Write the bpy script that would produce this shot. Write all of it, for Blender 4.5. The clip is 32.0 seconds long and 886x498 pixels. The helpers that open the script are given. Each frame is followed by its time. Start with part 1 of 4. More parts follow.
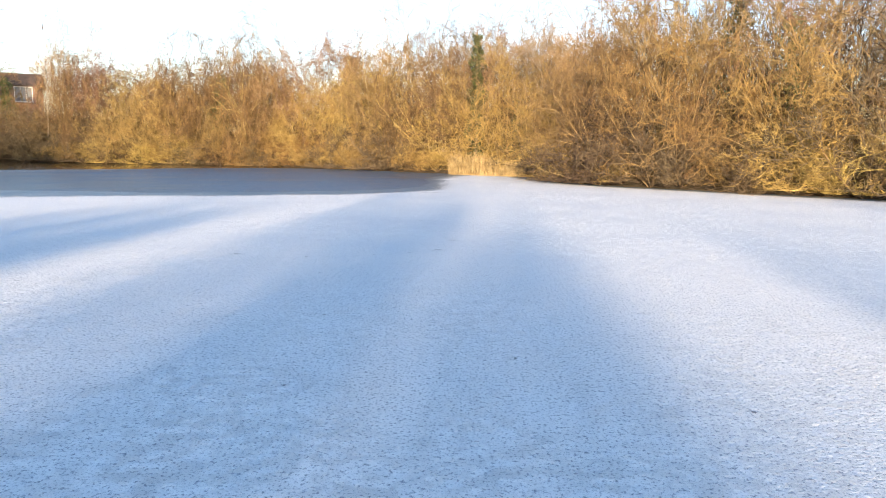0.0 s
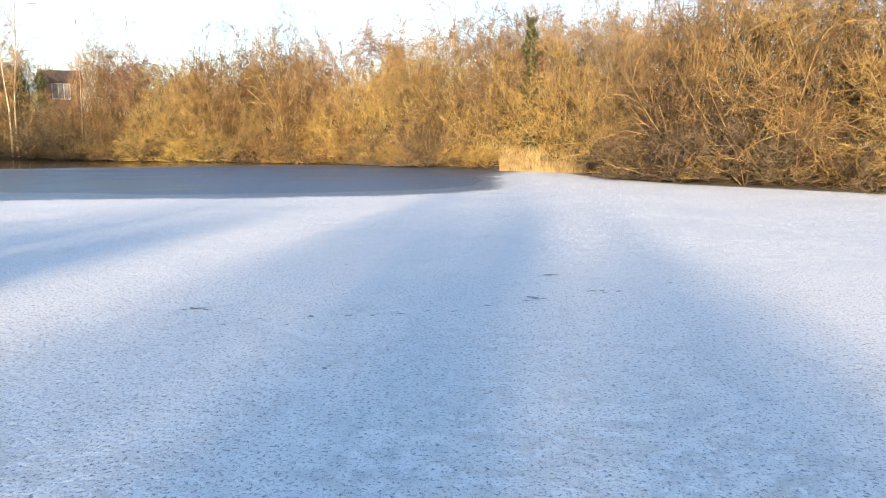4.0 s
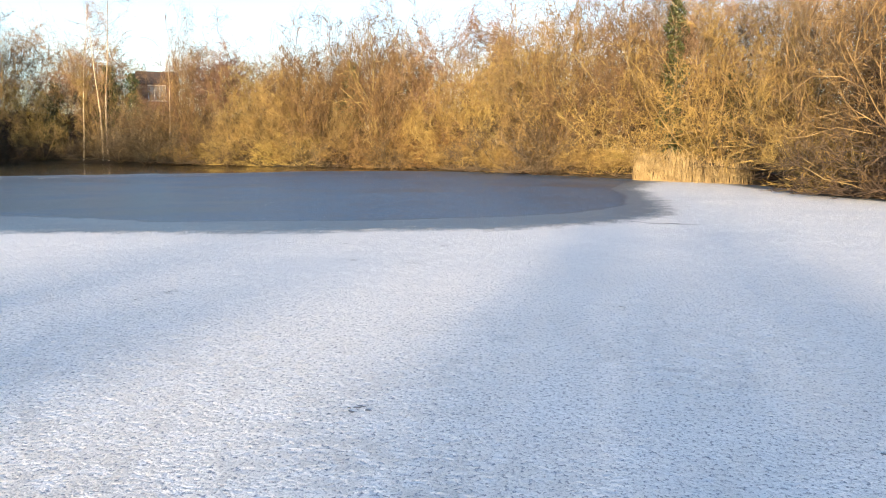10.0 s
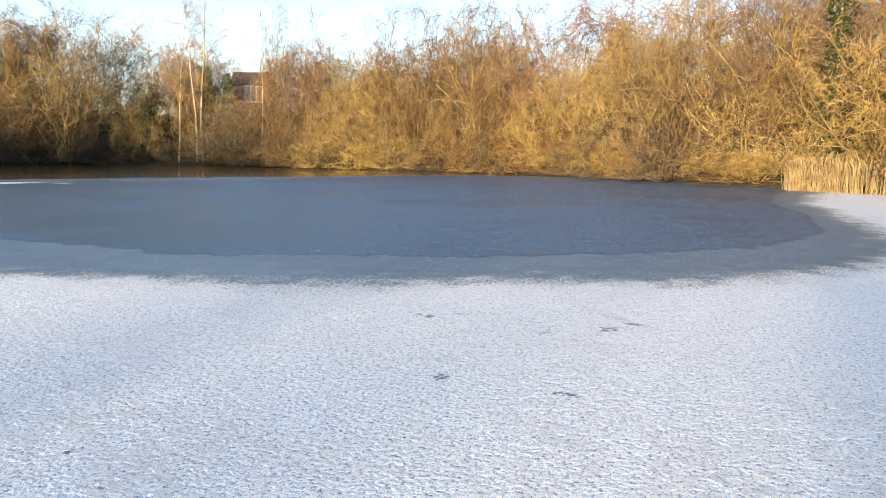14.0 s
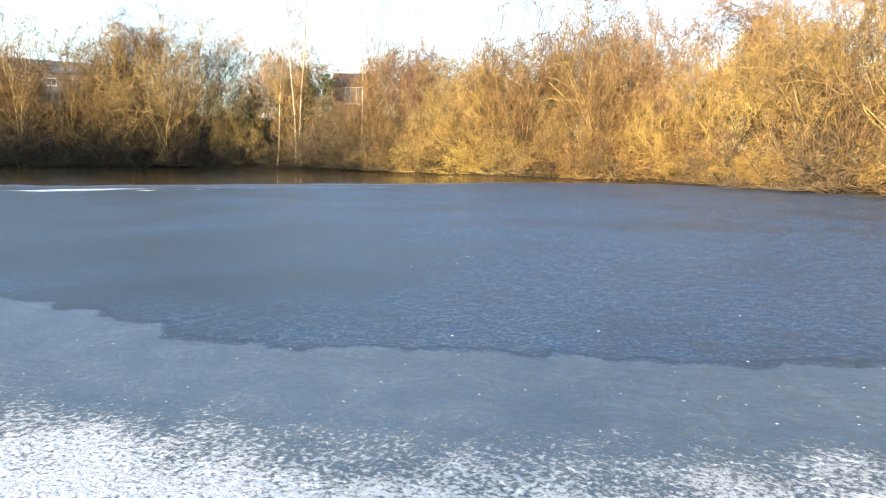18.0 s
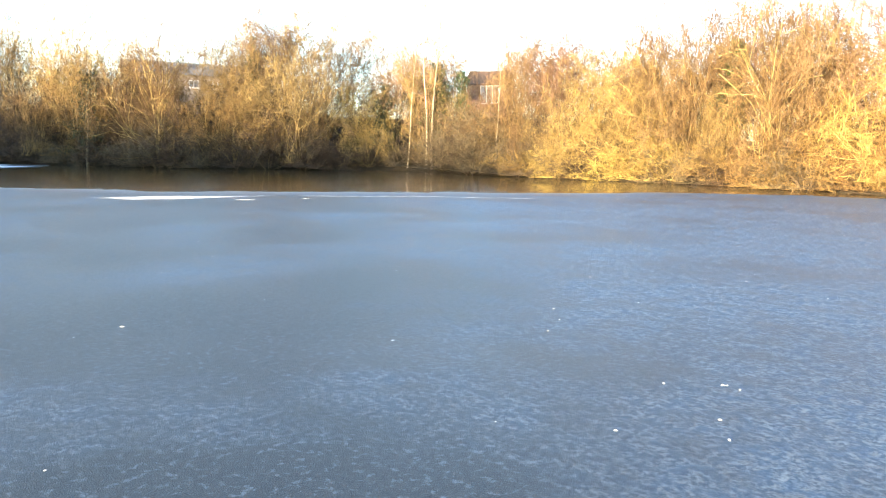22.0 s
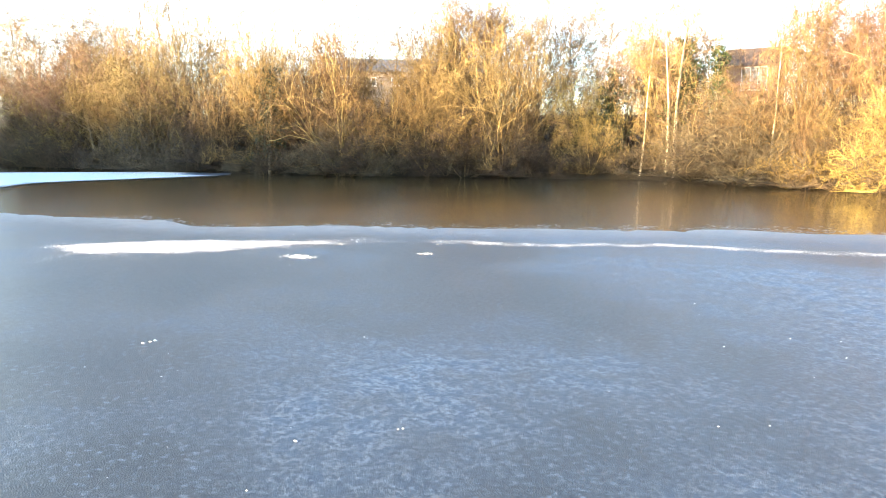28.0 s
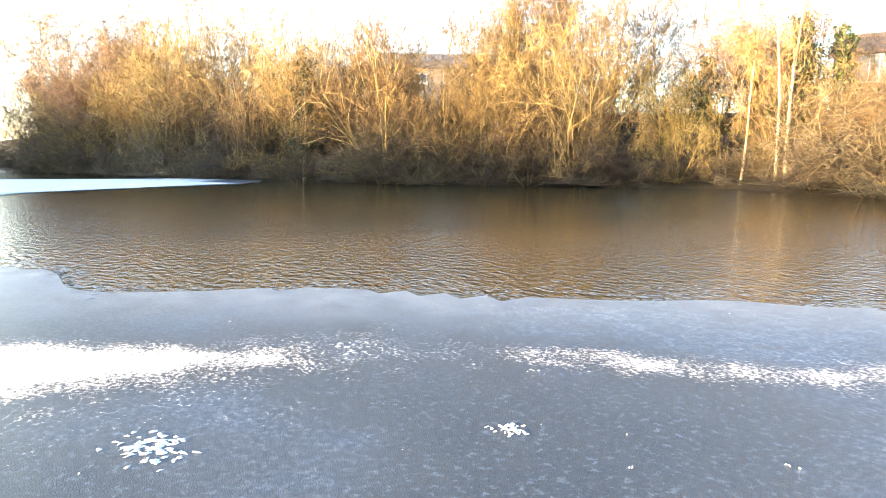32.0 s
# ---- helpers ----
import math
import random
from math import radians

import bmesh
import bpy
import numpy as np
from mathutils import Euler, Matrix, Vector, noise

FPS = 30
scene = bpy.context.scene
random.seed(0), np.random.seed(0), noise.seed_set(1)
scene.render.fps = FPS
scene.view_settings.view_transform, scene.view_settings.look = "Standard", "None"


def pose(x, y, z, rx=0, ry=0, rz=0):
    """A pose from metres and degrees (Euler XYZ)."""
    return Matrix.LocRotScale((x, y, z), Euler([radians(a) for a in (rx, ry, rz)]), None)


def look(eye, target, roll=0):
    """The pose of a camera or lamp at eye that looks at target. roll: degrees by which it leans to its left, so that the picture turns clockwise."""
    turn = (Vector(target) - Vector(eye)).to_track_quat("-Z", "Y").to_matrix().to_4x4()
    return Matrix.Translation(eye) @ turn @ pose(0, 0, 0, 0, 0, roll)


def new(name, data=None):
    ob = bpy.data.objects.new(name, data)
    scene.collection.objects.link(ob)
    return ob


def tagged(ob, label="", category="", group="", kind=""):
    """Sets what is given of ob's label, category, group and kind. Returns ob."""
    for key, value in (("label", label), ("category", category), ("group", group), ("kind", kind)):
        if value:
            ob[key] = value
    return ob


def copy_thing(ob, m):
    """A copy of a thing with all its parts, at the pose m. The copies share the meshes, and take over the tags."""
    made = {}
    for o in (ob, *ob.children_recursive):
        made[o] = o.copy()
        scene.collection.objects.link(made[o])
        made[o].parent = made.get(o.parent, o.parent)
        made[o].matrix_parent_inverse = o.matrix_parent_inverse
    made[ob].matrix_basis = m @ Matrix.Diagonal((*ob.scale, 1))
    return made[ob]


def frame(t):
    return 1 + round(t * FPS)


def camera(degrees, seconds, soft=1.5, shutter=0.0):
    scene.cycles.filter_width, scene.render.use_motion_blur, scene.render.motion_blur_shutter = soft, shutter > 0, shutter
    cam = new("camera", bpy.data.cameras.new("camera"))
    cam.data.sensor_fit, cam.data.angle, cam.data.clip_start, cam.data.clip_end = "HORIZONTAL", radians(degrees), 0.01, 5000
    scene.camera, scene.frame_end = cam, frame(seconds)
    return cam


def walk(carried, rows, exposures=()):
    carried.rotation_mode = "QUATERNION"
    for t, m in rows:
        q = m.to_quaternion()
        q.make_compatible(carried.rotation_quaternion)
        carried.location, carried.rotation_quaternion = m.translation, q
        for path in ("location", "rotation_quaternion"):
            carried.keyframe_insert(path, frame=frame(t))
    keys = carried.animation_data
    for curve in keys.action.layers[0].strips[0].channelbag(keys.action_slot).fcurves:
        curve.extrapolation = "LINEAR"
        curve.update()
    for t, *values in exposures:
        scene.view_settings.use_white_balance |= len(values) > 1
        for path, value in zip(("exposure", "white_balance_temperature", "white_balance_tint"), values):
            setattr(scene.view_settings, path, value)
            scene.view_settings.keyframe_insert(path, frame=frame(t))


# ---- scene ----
cam = camera(64.6, 32.0, soft=1.0)
PATH = [
    (0, (1.227, 2.484, 2.265), (1.222, 4.465, 1.993), 0.87),
    (0.5, (1.071, 3.022, 2.194), (1.033, 5.002, 1.916), 0.77),
    (1, (0.967, 3.420, 2.145), (0.868, 5.398, 1.868), 0.69),
    (1.5, (0.901, 3.916, 2.116), (0.766, 5.891, 1.835), 0.63),
    (2, (0.847, 4.597, 2.101), (0.714, 6.573, 1.819), 0.57),
    (2.5, (0.788, 5.453, 2.098), (0.657, 7.429, 1.815), 0.51),
    (3, (0.681, 6.564, 2.097), (0.552, 8.540, 1.813), 0.47),
    (3.5, (0.533, 7.866, 2.086), (0.406, 9.842, 1.802), 0.46),
    (5.5, (0.010, 12.273, 2.007), (-0.112, 14.250, 1.729), 0.49),
    (6, (-0.186, 13.255, 2.002), (-0.313, 15.231, 1.725), 0.49),
    (6.5, (-0.392, 14.220, 2.015), (-0.524, 16.197, 1.739), 0.48),
    (7, (-0.584, 15.181, 2.031), (-0.731, 17.157, 1.756), 0.46),
    (7.5, (-0.754, 16.120, 2.044), (-0.944, 18.092, 1.768), 0.45),
    (8, (-0.908, 17.064, 2.053), (-1.145, 19.031, 1.778), 0.44),
    (8.5, (-1.090, 18.005, 2.061), (-1.379, 19.965, 1.785), 0.44),
    (9, (-1.325, 18.932, 2.069), (-1.667, 20.883, 1.793), 0.46),
    (9.5, (-1.581, 19.827, 2.077), (-1.972, 21.769, 1.801), 0.47),
    (10, (-1.832, 20.684, 2.082), (-2.235, 22.624, 1.806), 0.50),
    (10.5, (-2.083, 21.527, 2.083), (-2.505, 23.462, 1.808), 0.53),
    (11, (-2.328, 22.346, 2.078), (-2.793, 24.272, 1.803), 0.56),
    (11.5, (-2.579, 23.168, 2.068), (-3.064, 25.089, 1.795), 0.59),
    (12, (-2.844, 24.031, 2.057), (-3.335, 25.951, 1.785), 0.63),
    (12.5, (-3.110, 24.907, 2.048), (-3.614, 26.823, 1.778), 0.66),
    (13, (-3.390, 25.749, 2.050), (-3.932, 27.656, 1.780), 0.69),
    (13.5, (-3.713, 26.554, 2.066), (-4.313, 28.442, 1.795), 0.71),
    (14, (-4.082, 27.330, 2.098), (-4.742, 29.198, 1.826), 0.74),
    (14.5, (-4.486, 28.081, 2.140), (-5.219, 29.922, 1.868), 0.78),
    (15, (-4.912, 28.812, 2.180), (-5.749, 30.608, 1.906), 0.81),
    (15.5, (-5.355, 29.528, 2.197), (-6.238, 31.301, 1.924), 0.83),
    (17.5, (-7.297, 32.214, 2.201), (-8.199, 33.979, 1.932), 0.88),
    (18, (-7.802, 32.877, 2.204), (-8.707, 34.641, 1.936), 0.90),
    (18.5, (-8.305, 33.554, 2.213), (-9.223, 35.311, 1.947), 0.93),
    (19, (-8.792, 34.254, 2.225), (-9.739, 35.995, 1.959), 0.97),
    (19.5, (-9.252, 34.969, 2.237), (-10.233, 36.692, 1.972), 1.01),
    (20, (-9.701, 35.690, 2.250), (-10.720, 37.391, 1.986), 1.06),
    (20.5, (-10.186, 36.429, 2.261), (-11.255, 38.099, 1.996), 1.10),
    (21, (-10.751, 37.250, 2.270), (-11.875, 38.882, 2.003), 1.14),
    (21.5, (-11.438, 38.218, 2.275), (-12.623, 39.807, 2.006), 1.18),
    (22, (-12.279, 39.358, 2.277), (-13.497, 40.921, 2.009), 1.20),
    (22.5, (-13.293, 40.645, 2.279), (-14.513, 42.207, 2.012), 1.21),
    (23, (-14.490, 42.074, 2.283), (-15.713, 43.635, 2.016), 1.21),
    (23.5, (-15.818, 43.614, 2.292), (-17.063, 45.157, 2.025), 1.20),
    (24, (-17.159, 45.155, 2.303), (-18.432, 46.674, 2.036), 1.15),
    (24.5, (-18.456, 46.646, 2.312), (-19.763, 48.137, 2.049), 1.06),
    (26.5, (-22.101, 51.026, 2.320), (-23.599, 52.322, 2.048), 0.66),
    (27, (-22.971, 51.822, 2.319), (-24.537, 53.036, 2.048), 0.59),
    (27.5, (-23.828, 52.589, 2.316), (-25.444, 53.737, 2.045), 0.57),
    (28, (-24.681, 53.320, 2.315), (-26.331, 54.419, 2.047), 0.58),
    (28.5, (-25.562, 54.018, 2.317), (-27.225, 55.095, 2.048), 0.60),
    (29, (-26.515, 54.693, 2.323), (-28.189, 55.755, 2.055), 0.61),
    (29.5, (-27.580, 55.368, 2.331), (-29.265, 56.411, 2.062), 0.61),
    (30, (-28.733, 56.039, 2.336), (-30.431, 57.061, 2.068), 0.60),
    (30.5, (-29.951, 56.719, 2.338), (-31.659, 57.724, 2.071), 0.59),
    (31, (-31.208, 57.408, 2.334), (-32.923, 58.403, 2.071), 0.57),
    (31.5, (-32.456, 58.056, 2.324), (-34.178, 59.041, 2.065), 0.55),
    (32, (-33.667, 58.652, 2.310), (-35.396, 59.624, 2.053), 0.53),
]
EXPOSURES = [(0, 1.74, 6180, 10), (6, 1.7, 6230, 9), (10, 1.62, 6280, 9), (13, 1.6, 6230, 8), (15.5, 1.7, 6080, 7), (17.5, 1.95, 6060, 5), (19, 2.38, 6150, 4), (24, 2.97, 6430, 4), (28, 3.22, 6640, 6), (32, 3.45, 6950, 9)]
walk(cam, [(t, look(eye, target, roll)) for t, eye, target, roll in PATH], EXPOSURES)

# ---- light ----
SUN_EL, SUN_SLOPE = radians(7.0), 0.08
world = bpy.data.worlds.new("winter_sky")
scene.world = world
world.use_nodes = True
wn = world.node_tree.nodes
sky = wn.new("ShaderNodeTexSky")
sky.sky_type, sky.sun_disc = "NISHITA", False
sky.sun_elevation, sky.sun_rotation = SUN_EL, math.pi + math.atan(SUN_SLOPE)
sky.air_density, sky.dust_density, sky.ozone_density = 1.0, 0.8, 2.5
wn["Background"].inputs["Strength"].default_value = 0.15
# haze that whitens the sky towards the horizon, all round
wl = world.node_tree.links
way = wn.new("ShaderNodeTexCoord")
up = wn.new("ShaderNodeSeparateXYZ")
wl.new(way.outputs["Generated"], up.inputs[0])
low = wn.new("ShaderNodeMath")
low.operation, low.use_clamp = "SUBTRACT", True
low.inputs[0].default_value = 1.0
wl.new(up.outputs["Z"], low.inputs[1])
fade = wn.new("ShaderNodeMath")
fade.operation = "POWER"
fade.inputs[1].default_value = 4.2
wl.new(low.outputs[0], fade.inputs[0])
haze = wn.new("ShaderNodeMix")
haze.data_type, haze.blend_type = "RGBA", "ADD"
haze.inputs[7].default_value = (1.5, 1.06, 0.82, 1)
wl.new(fade.outputs[0], haze.inputs[0])
wl.new(sky.outputs[0], haze.inputs[6])
wl.new(haze.outputs[2], wn["Background"].inputs["Color"])

sun_data = bpy.data.lights.new("sun", "SUN")
sun_data.energy, sun_data.angle, sun_data.color = 5.0, radians(1.5), (1.0, 0.715, 0.40)
sun = new("sun", sun_data)
sun.matrix_world = look((-SUN_SLOPE * 200, -200, 200 * math.tan(SUN_EL)), (0, 0, 0))


# ---- materials ----
def material(name, base=(0.5, 0.5, 0.5), rough=0.8):
    m = bpy.data.materials.new(name)
    m.use_nodes = True
    b = m.node_tree.nodes["Principled BSDF"]
    b.inputs["Base Color"].default_value, b.inputs["Roughness"].default_value = (*base, 1), rough
    return m, m.node_tree.nodes, m.node_tree.links, b


def ramp(nodes, links, source, stops):
    r = nodes.new("ShaderNodeValToRGB")
    e = r.color_ramp.elements
    while len(e) < len(stops):
        e.new(0.5)
    for k, (at, colour) in zip(e, stops):
        k.position, k.color = at, (*colour, 1)
    links.new(source, r.inputs[0])
    return r.outputs[0]


def noise_tex(nodes, links, scale, detail=4.0, space="Object", rough=0.5):
    c = nodes.new("ShaderNodeTexCoord")
    n = nodes.new("ShaderNodeTexNoise")
    n.inputs["Scale"].default_value, n.inputs["Detail"].default_value, n.inputs["Roughness"].default_value = scale, detail, rough
    links.new(c.outputs[space], n.inputs["Vector"])
    return n.outputs["Fac"]


def maths(nodes, links, op, a, b=0.0, clamp=False):
    n = nodes.new("ShaderNodeMath")
    n.operation, n.use_clamp = op, clamp
    for k, v in enumerate((a, b)):
        if isinstance(v, (int, float)):
            n.inputs[k].default_value = v
        else:
            links.new(v, n.inputs[k])
    return n.outputs[0]


def mix(nodes, links, fac, a, b, kind="MIX"):
    n = nodes.new("ShaderNodeMix")
    n.data_type, n.blend_type = "RGBA", kind
    for k, v in ((0, fac), (6, a), (7, b)):
        if isinstance(v, (int, float)):
            n.inputs[k].default_value = v
        elif isinstance(v, tuple):
            n.inputs[k].default_value = (*v, 1)
        else:
            links.new(v, n.inputs[k])
    return n.outputs[2]


def bump(nodes, links, b, height, strength, distance):
    n = nodes.new("ShaderNodeBump")
    n.inputs["Strength"].default_value, n.inputs["Distance"].default_value = strength, distance
    links.new(height, n.inputs["Height"])
    links.new(n.outputs[0], b.inputs["Normal"])


def bark(name, dark, light, hue=0.5, rough=0.85):
    """Bark or twigs: grain along the stem, patches of lichen, and each plant a little apart."""
    m, nodes, links, b = material(name, light, rough)
    patch = noise_tex(nodes, links, 1.5, 4)
    grain = noise_tex(nodes, links, 14.0, 5)
    col = ramp(nodes, links, patch, [(0.3, dark), (0.7, light)])
    info = nodes.new("ShaderNodeObjectInfo")
    hsv = nodes.new("ShaderNodeHueSaturation")
    links.new(maths(nodes, links, "MULTIPLY_ADD", info.outputs["Random"], 0.036), hsv.inputs["Hue"])
    hsv.inputs["Hue"].links[0].from_node.inputs[2].default_value = hue - 0.018
    links.new(maths(nodes, links, "MULTIPLY_ADD", info.outputs["Random"], 0.6), hsv.inputs["Value"])
    hsv.inputs["Value"].links[0].from_node.inputs[2].default_value = 0.55
    links.new(mix(nodes, links, 0.5, col, ramp(nodes, links, grain, [(0.3, (0.5, 0.5, 0.5)), (0.7, (1.3, 1.3, 1.3))]), "MULTIPLY"), hsv.inputs["Color"])
    links.new(hsv.outputs[0], b.inputs["Base Color"])
    bump(nodes, links, b, grain, 0.5, 0.02)
    return m


WILLOW = bark("golden_willow_twigs", (0.16, 0.1, 0.03), (0.48, 0.335, 0.11))
HAZEL = bark("brown_hazel_twigs", (0.08, 0.05, 0.022), (0.34, 0.23, 0.093))
ALDER = bark("reddish_alder_twigs", (0.16, 0.092, 0.055), (0.36, 0.235, 0.145))
ASH = bark("grey_brown_ash_twigs", (0.11, 0.075, 0.04), (0.34, 0.24, 0.13))
# scrub darkened in its colour for the shade along the west bank's foot
SCRUB = bark("shade_darkened_scrub_twigs", (0.036, 0.027, 0.018), (0.18, 0.128, 0.076))
# near-black twigs: the shade deep in the thicket is put into their colour
THICKET = bark("inner_shade_thicket_twigs", (0.014, 0.01, 0.006), (0.06, 0.038, 0.018))
WHIP = bark("orange_osier_bark", (0.14, 0.075, 0.024), (0.34, 0.195, 0.062))
STEM = bark("dark_shrub_stems", (0.08, 0.056, 0.03), (0.28, 0.195, 0.10))
GOLD_STEM = bark("lichened_yellow_stems", (0.12, 0.082, 0.036), (0.42, 0.30, 0.13))
TRUNK = bark("grey_brown_bark", (0.12, 0.09, 0.055), (0.42, 0.33, 0.20))
BIRCH = bark("pale_birch_bark", (0.26, 0.21, 0.15), (0.60, 0.51, 0.38))
STRAW = bark("dry_reed_straw", (0.34, 0.25, 0.11), (0.68, 0.54, 0.28), hue=0.51)
IVY = bark("ivy_leaves", (0.03, 0.042, 0.012), (0.09, 0.105, 0.03), rough=0.45)
NEEDLE = bark("conifer_needles", (0.035, 0.055, 0.015), (0.12, 0.135, 0.04), rough=0.6)


def soil():
    m, nodes, links, b = material("leaf_litter_soil", (0.08, 0.055, 0.03), 0.95)
    big, small = noise_tex(nodes, links, 0.25, 5), noise_tex(nodes, links, 9.0, 6)
    a = ramp(nodes, links, big, [(0.35, (0.032, 0.024, 0.014)), (0.65, (0.065, 0.05, 0.026))])
    c = ramp(nodes, links, small, [(0.3, (0.5, 0.5, 0.5)), (0.75, (1.6, 1.5, 1.3))])
    links.new(mix(nodes, links, 0.8, a, c, "MULTIPLY"), b.inputs["Base Color"])
    bump(nodes, links, b, small, 0.8, 0.08)
    return m


def open_water():
    m, nodes, links, b = material("brown_pond_water", (0.055, 0.04, 0.018), 0.03)
    b.inputs["IOR"].default_value = 1.33
    c = nodes.new("ShaderNodeTexCoord")
    mp = nodes.new("ShaderNodeMapping")
    mp.inputs["Rotation"].default_value = (0, 0, radians(30))
    mp.inputs["Scale"].default_value = (1.0, 1.7, 1.0)
    links.new(c.outputs["Object"], mp.inputs[0])
    n = nodes.new("ShaderNodeTexNoise")
    n.inputs["Scale"].default_value, n.inputs["Detail"].default_value = 3.4, 3
    links.new(mp.outputs[0], n.inputs["Vector"])
    bump(nodes, links, b, n.outputs["Fac"], 0.7, 0.065)
    return m


def frozen():
    """Ice: frosted white where 'snow' is above 0, a milky band where 'band' is above 0, clear dark ice elsewhere."""
    m, nodes, links, b = material("frosted_ice", (0.8, 0.8, 0.8), 0.7)
    at = {}
    for k in ("snow", "band", "rime", "pale"):
        a = nodes.new("ShaderNodeAttribute")
        a.attribute_name = k
        at[k] = a.outputs["Fac"]

    def fma(a, k, c, clamp=False):
        n = maths(nodes, links, "MULTIPLY_ADD", a, k, clamp)
        n.node.inputs[2].default_value = c
        return n

    flakes, grit = noise_tex(nodes, links, 20.0, 3), noise_tex(nodes, links, 75.0, 3)
    drift, wide, lumps = noise_tex(nodes, links, 0.22, 5), noise_tex(nodes, links, 1.7, 4), noise_tex(nodes, links, 6.0, 4, rough=0.6)
    shards = noise_tex(nodes, links, 17.0, 6, rough=0.75)
    # coverage by frost, broken into flakes at its edge
    edge = maths(nodes, links, "ADD", maths(nodes, links, "MULTIPLY", at["snow"], 0.48), fma(shards, 3.0, -1.65))
    edge = maths(nodes, links, "ADD", edge, fma(wide, 1.0, -0.5))
    cover = fma(edge, 3.0, 0.15, True)
    white = mix(nodes, links, 0.75, ramp(nodes, links, drift, [(0.3, (0.80, 0.82, 0.85)), (0.7, (0.90, 0.90, 0.91))]),
                ramp(nodes, links, shards, [(0.36, (0.26, 0.30, 0.37)), (0.47, (1.0, 1.0, 1.0))]), "MULTIPLY")
    specks = noise_tex(nodes, links, 34.0, 2, rough=0.6)
    white = mix(nodes, links, 0.6, white, ramp(nodes, links, specks, [(0.33, (0.22, 0.27, 0.35)), (0.45, (1.0, 1.0, 1.0))]), "MULTIPLY")
    white = mix(nodes, links, 0.6, white, ramp(nodes, links, grit, [(0.30, (0.45, 0.48, 0.52)), (0.46, (1.0, 1.0, 1.0))]), "MULTIPLY")
    # clear ice, brownish where bare, with small blue-white frost crystals in drifts
    rime = maths(nodes, links, "ADD", at["rime"], fma(drift, 3.0, -1.5), True)
    rime = maths(nodes, links, "MULTIPLY", rime, ramp(nodes, links, wide, [(0.3, (0.35, 0.35, 0.35)), (0.6, (1, 1, 1))]))
    fleck = maths(nodes, links, "MULTIPLY", ramp(nodes, links, lumps, [(0.40, (0.1, 0.1, 0.1)), (0.58, (1, 1, 1))]), ramp(nodes, links, shards, [(0.46, (0, 0, 0)), (0.60, (1, 1, 1))]))
    crystal = maths(nodes, links, "MULTIPLY", rime, fleck)
    bare = mix(nodes, links, rime, ramp(nodes, links, drift, [(0.36, (0.030, 0.034, 0.040)), (0.62, (0.05, 0.054, 0.06))]), (0.05, 0.098, 0.178))
    bare = mix(nodes, links, 0.55, bare, ramp(nodes, links, shards, [(0.38, (0.6, 0.62, 0.66)), (0.62, (1.5, 1.5, 1.5))]), "MULTIPLY")
    clear = mix(nodes, links, crystal, bare, (0.27, 0.335, 0.41))
    clear = mix(nodes, links, maths(nodes, links, "MULTIPLY", at["pale"], ramp(nodes, links, wide, [(0.3, (0.35, 0.35, 0.35)), (0.65, (0.9, 0.9, 0.9))])), clear, (0.19, 0.215, 0.245))
    marks = noise_tex(nodes, links, 12.0, 4, rough=0.7)
    chips = maths(nodes, links, "MULTIPLY", ramp(nodes, links, marks, [(0.55, (0, 0, 0)), (0.63, (1, 1, 1))]), ramp(nodes, links, wide, [(0.36, (0.35, 0.35, 0.35)), (0.6, (0.65, 0.65, 0.65))]))
    clear = mix(nodes, links, chips, clear, (0.14, 0.178, 0.228))
    milky = ramp(nodes, links, wide, [(0.3, (0.108, 0.152, 0.2)), (0.7, (0.182, 0.228, 0.278))])
    milky = mix(nodes, links, ramp(nodes, links, marks, [(0.35, (0.5, 0.5, 0.5)), (0.5, (0, 0, 0))]), milky, (0.085, 0.115, 0.15))
    milky = mix(nodes, links, maths(nodes, links, "MULTIPLY", chips, 0.6), milky, (0.28, 0.31, 0.35))
    fringe = maths(nodes, links, "ADD", fma(wide, 0.9, -0.45), at["band"])
    # a dark line where the younger ice begins
    line = maths(nodes, links, "ABSOLUTE", fma(fringe, 1.0, 0.16))
    clear = mix(nodes, links, fma(line, -7.0, 0.7, True), clear, (0.035, 0.045, 0.06))
    band = fma(fringe, 22.0, 0.5, True)
    ice = mix(nodes, links, band, clear, milky)
    links.new(mix(nodes, links, cover, ice, white), b.inputs["Base Color"])
    b.inputs["Specular IOR Level"].default_value = 0.32
    rough = nodes.new("ShaderNodeMix")
    links.new(cover, rough.inputs[0])
    links.new(fma(rime, 0.14, 0.34), rough.inputs[2])
    rough.inputs[3].default_value = 0.9
    links.new(rough.outputs[0], b.inputs["Roughness"])
    relief = maths(nodes, links, "MULTIPLY", maths(nodes, links, "ADD", flakes, maths(nodes, links, "MULTIPLY", lumps, 0.35)), cover)
    bump(nodes, links, b, maths(nodes, links, "ADD", maths(nodes, links, "ADD", relief, maths(nodes, links, "MULTIPLY", crystal, 0.6)), maths(nodes, links, "MULTIPLY", grit, 0.25)), 0.8, 0.025)
    return m


SOIL, WATER, ICE = soil(), open_water(), frozen()


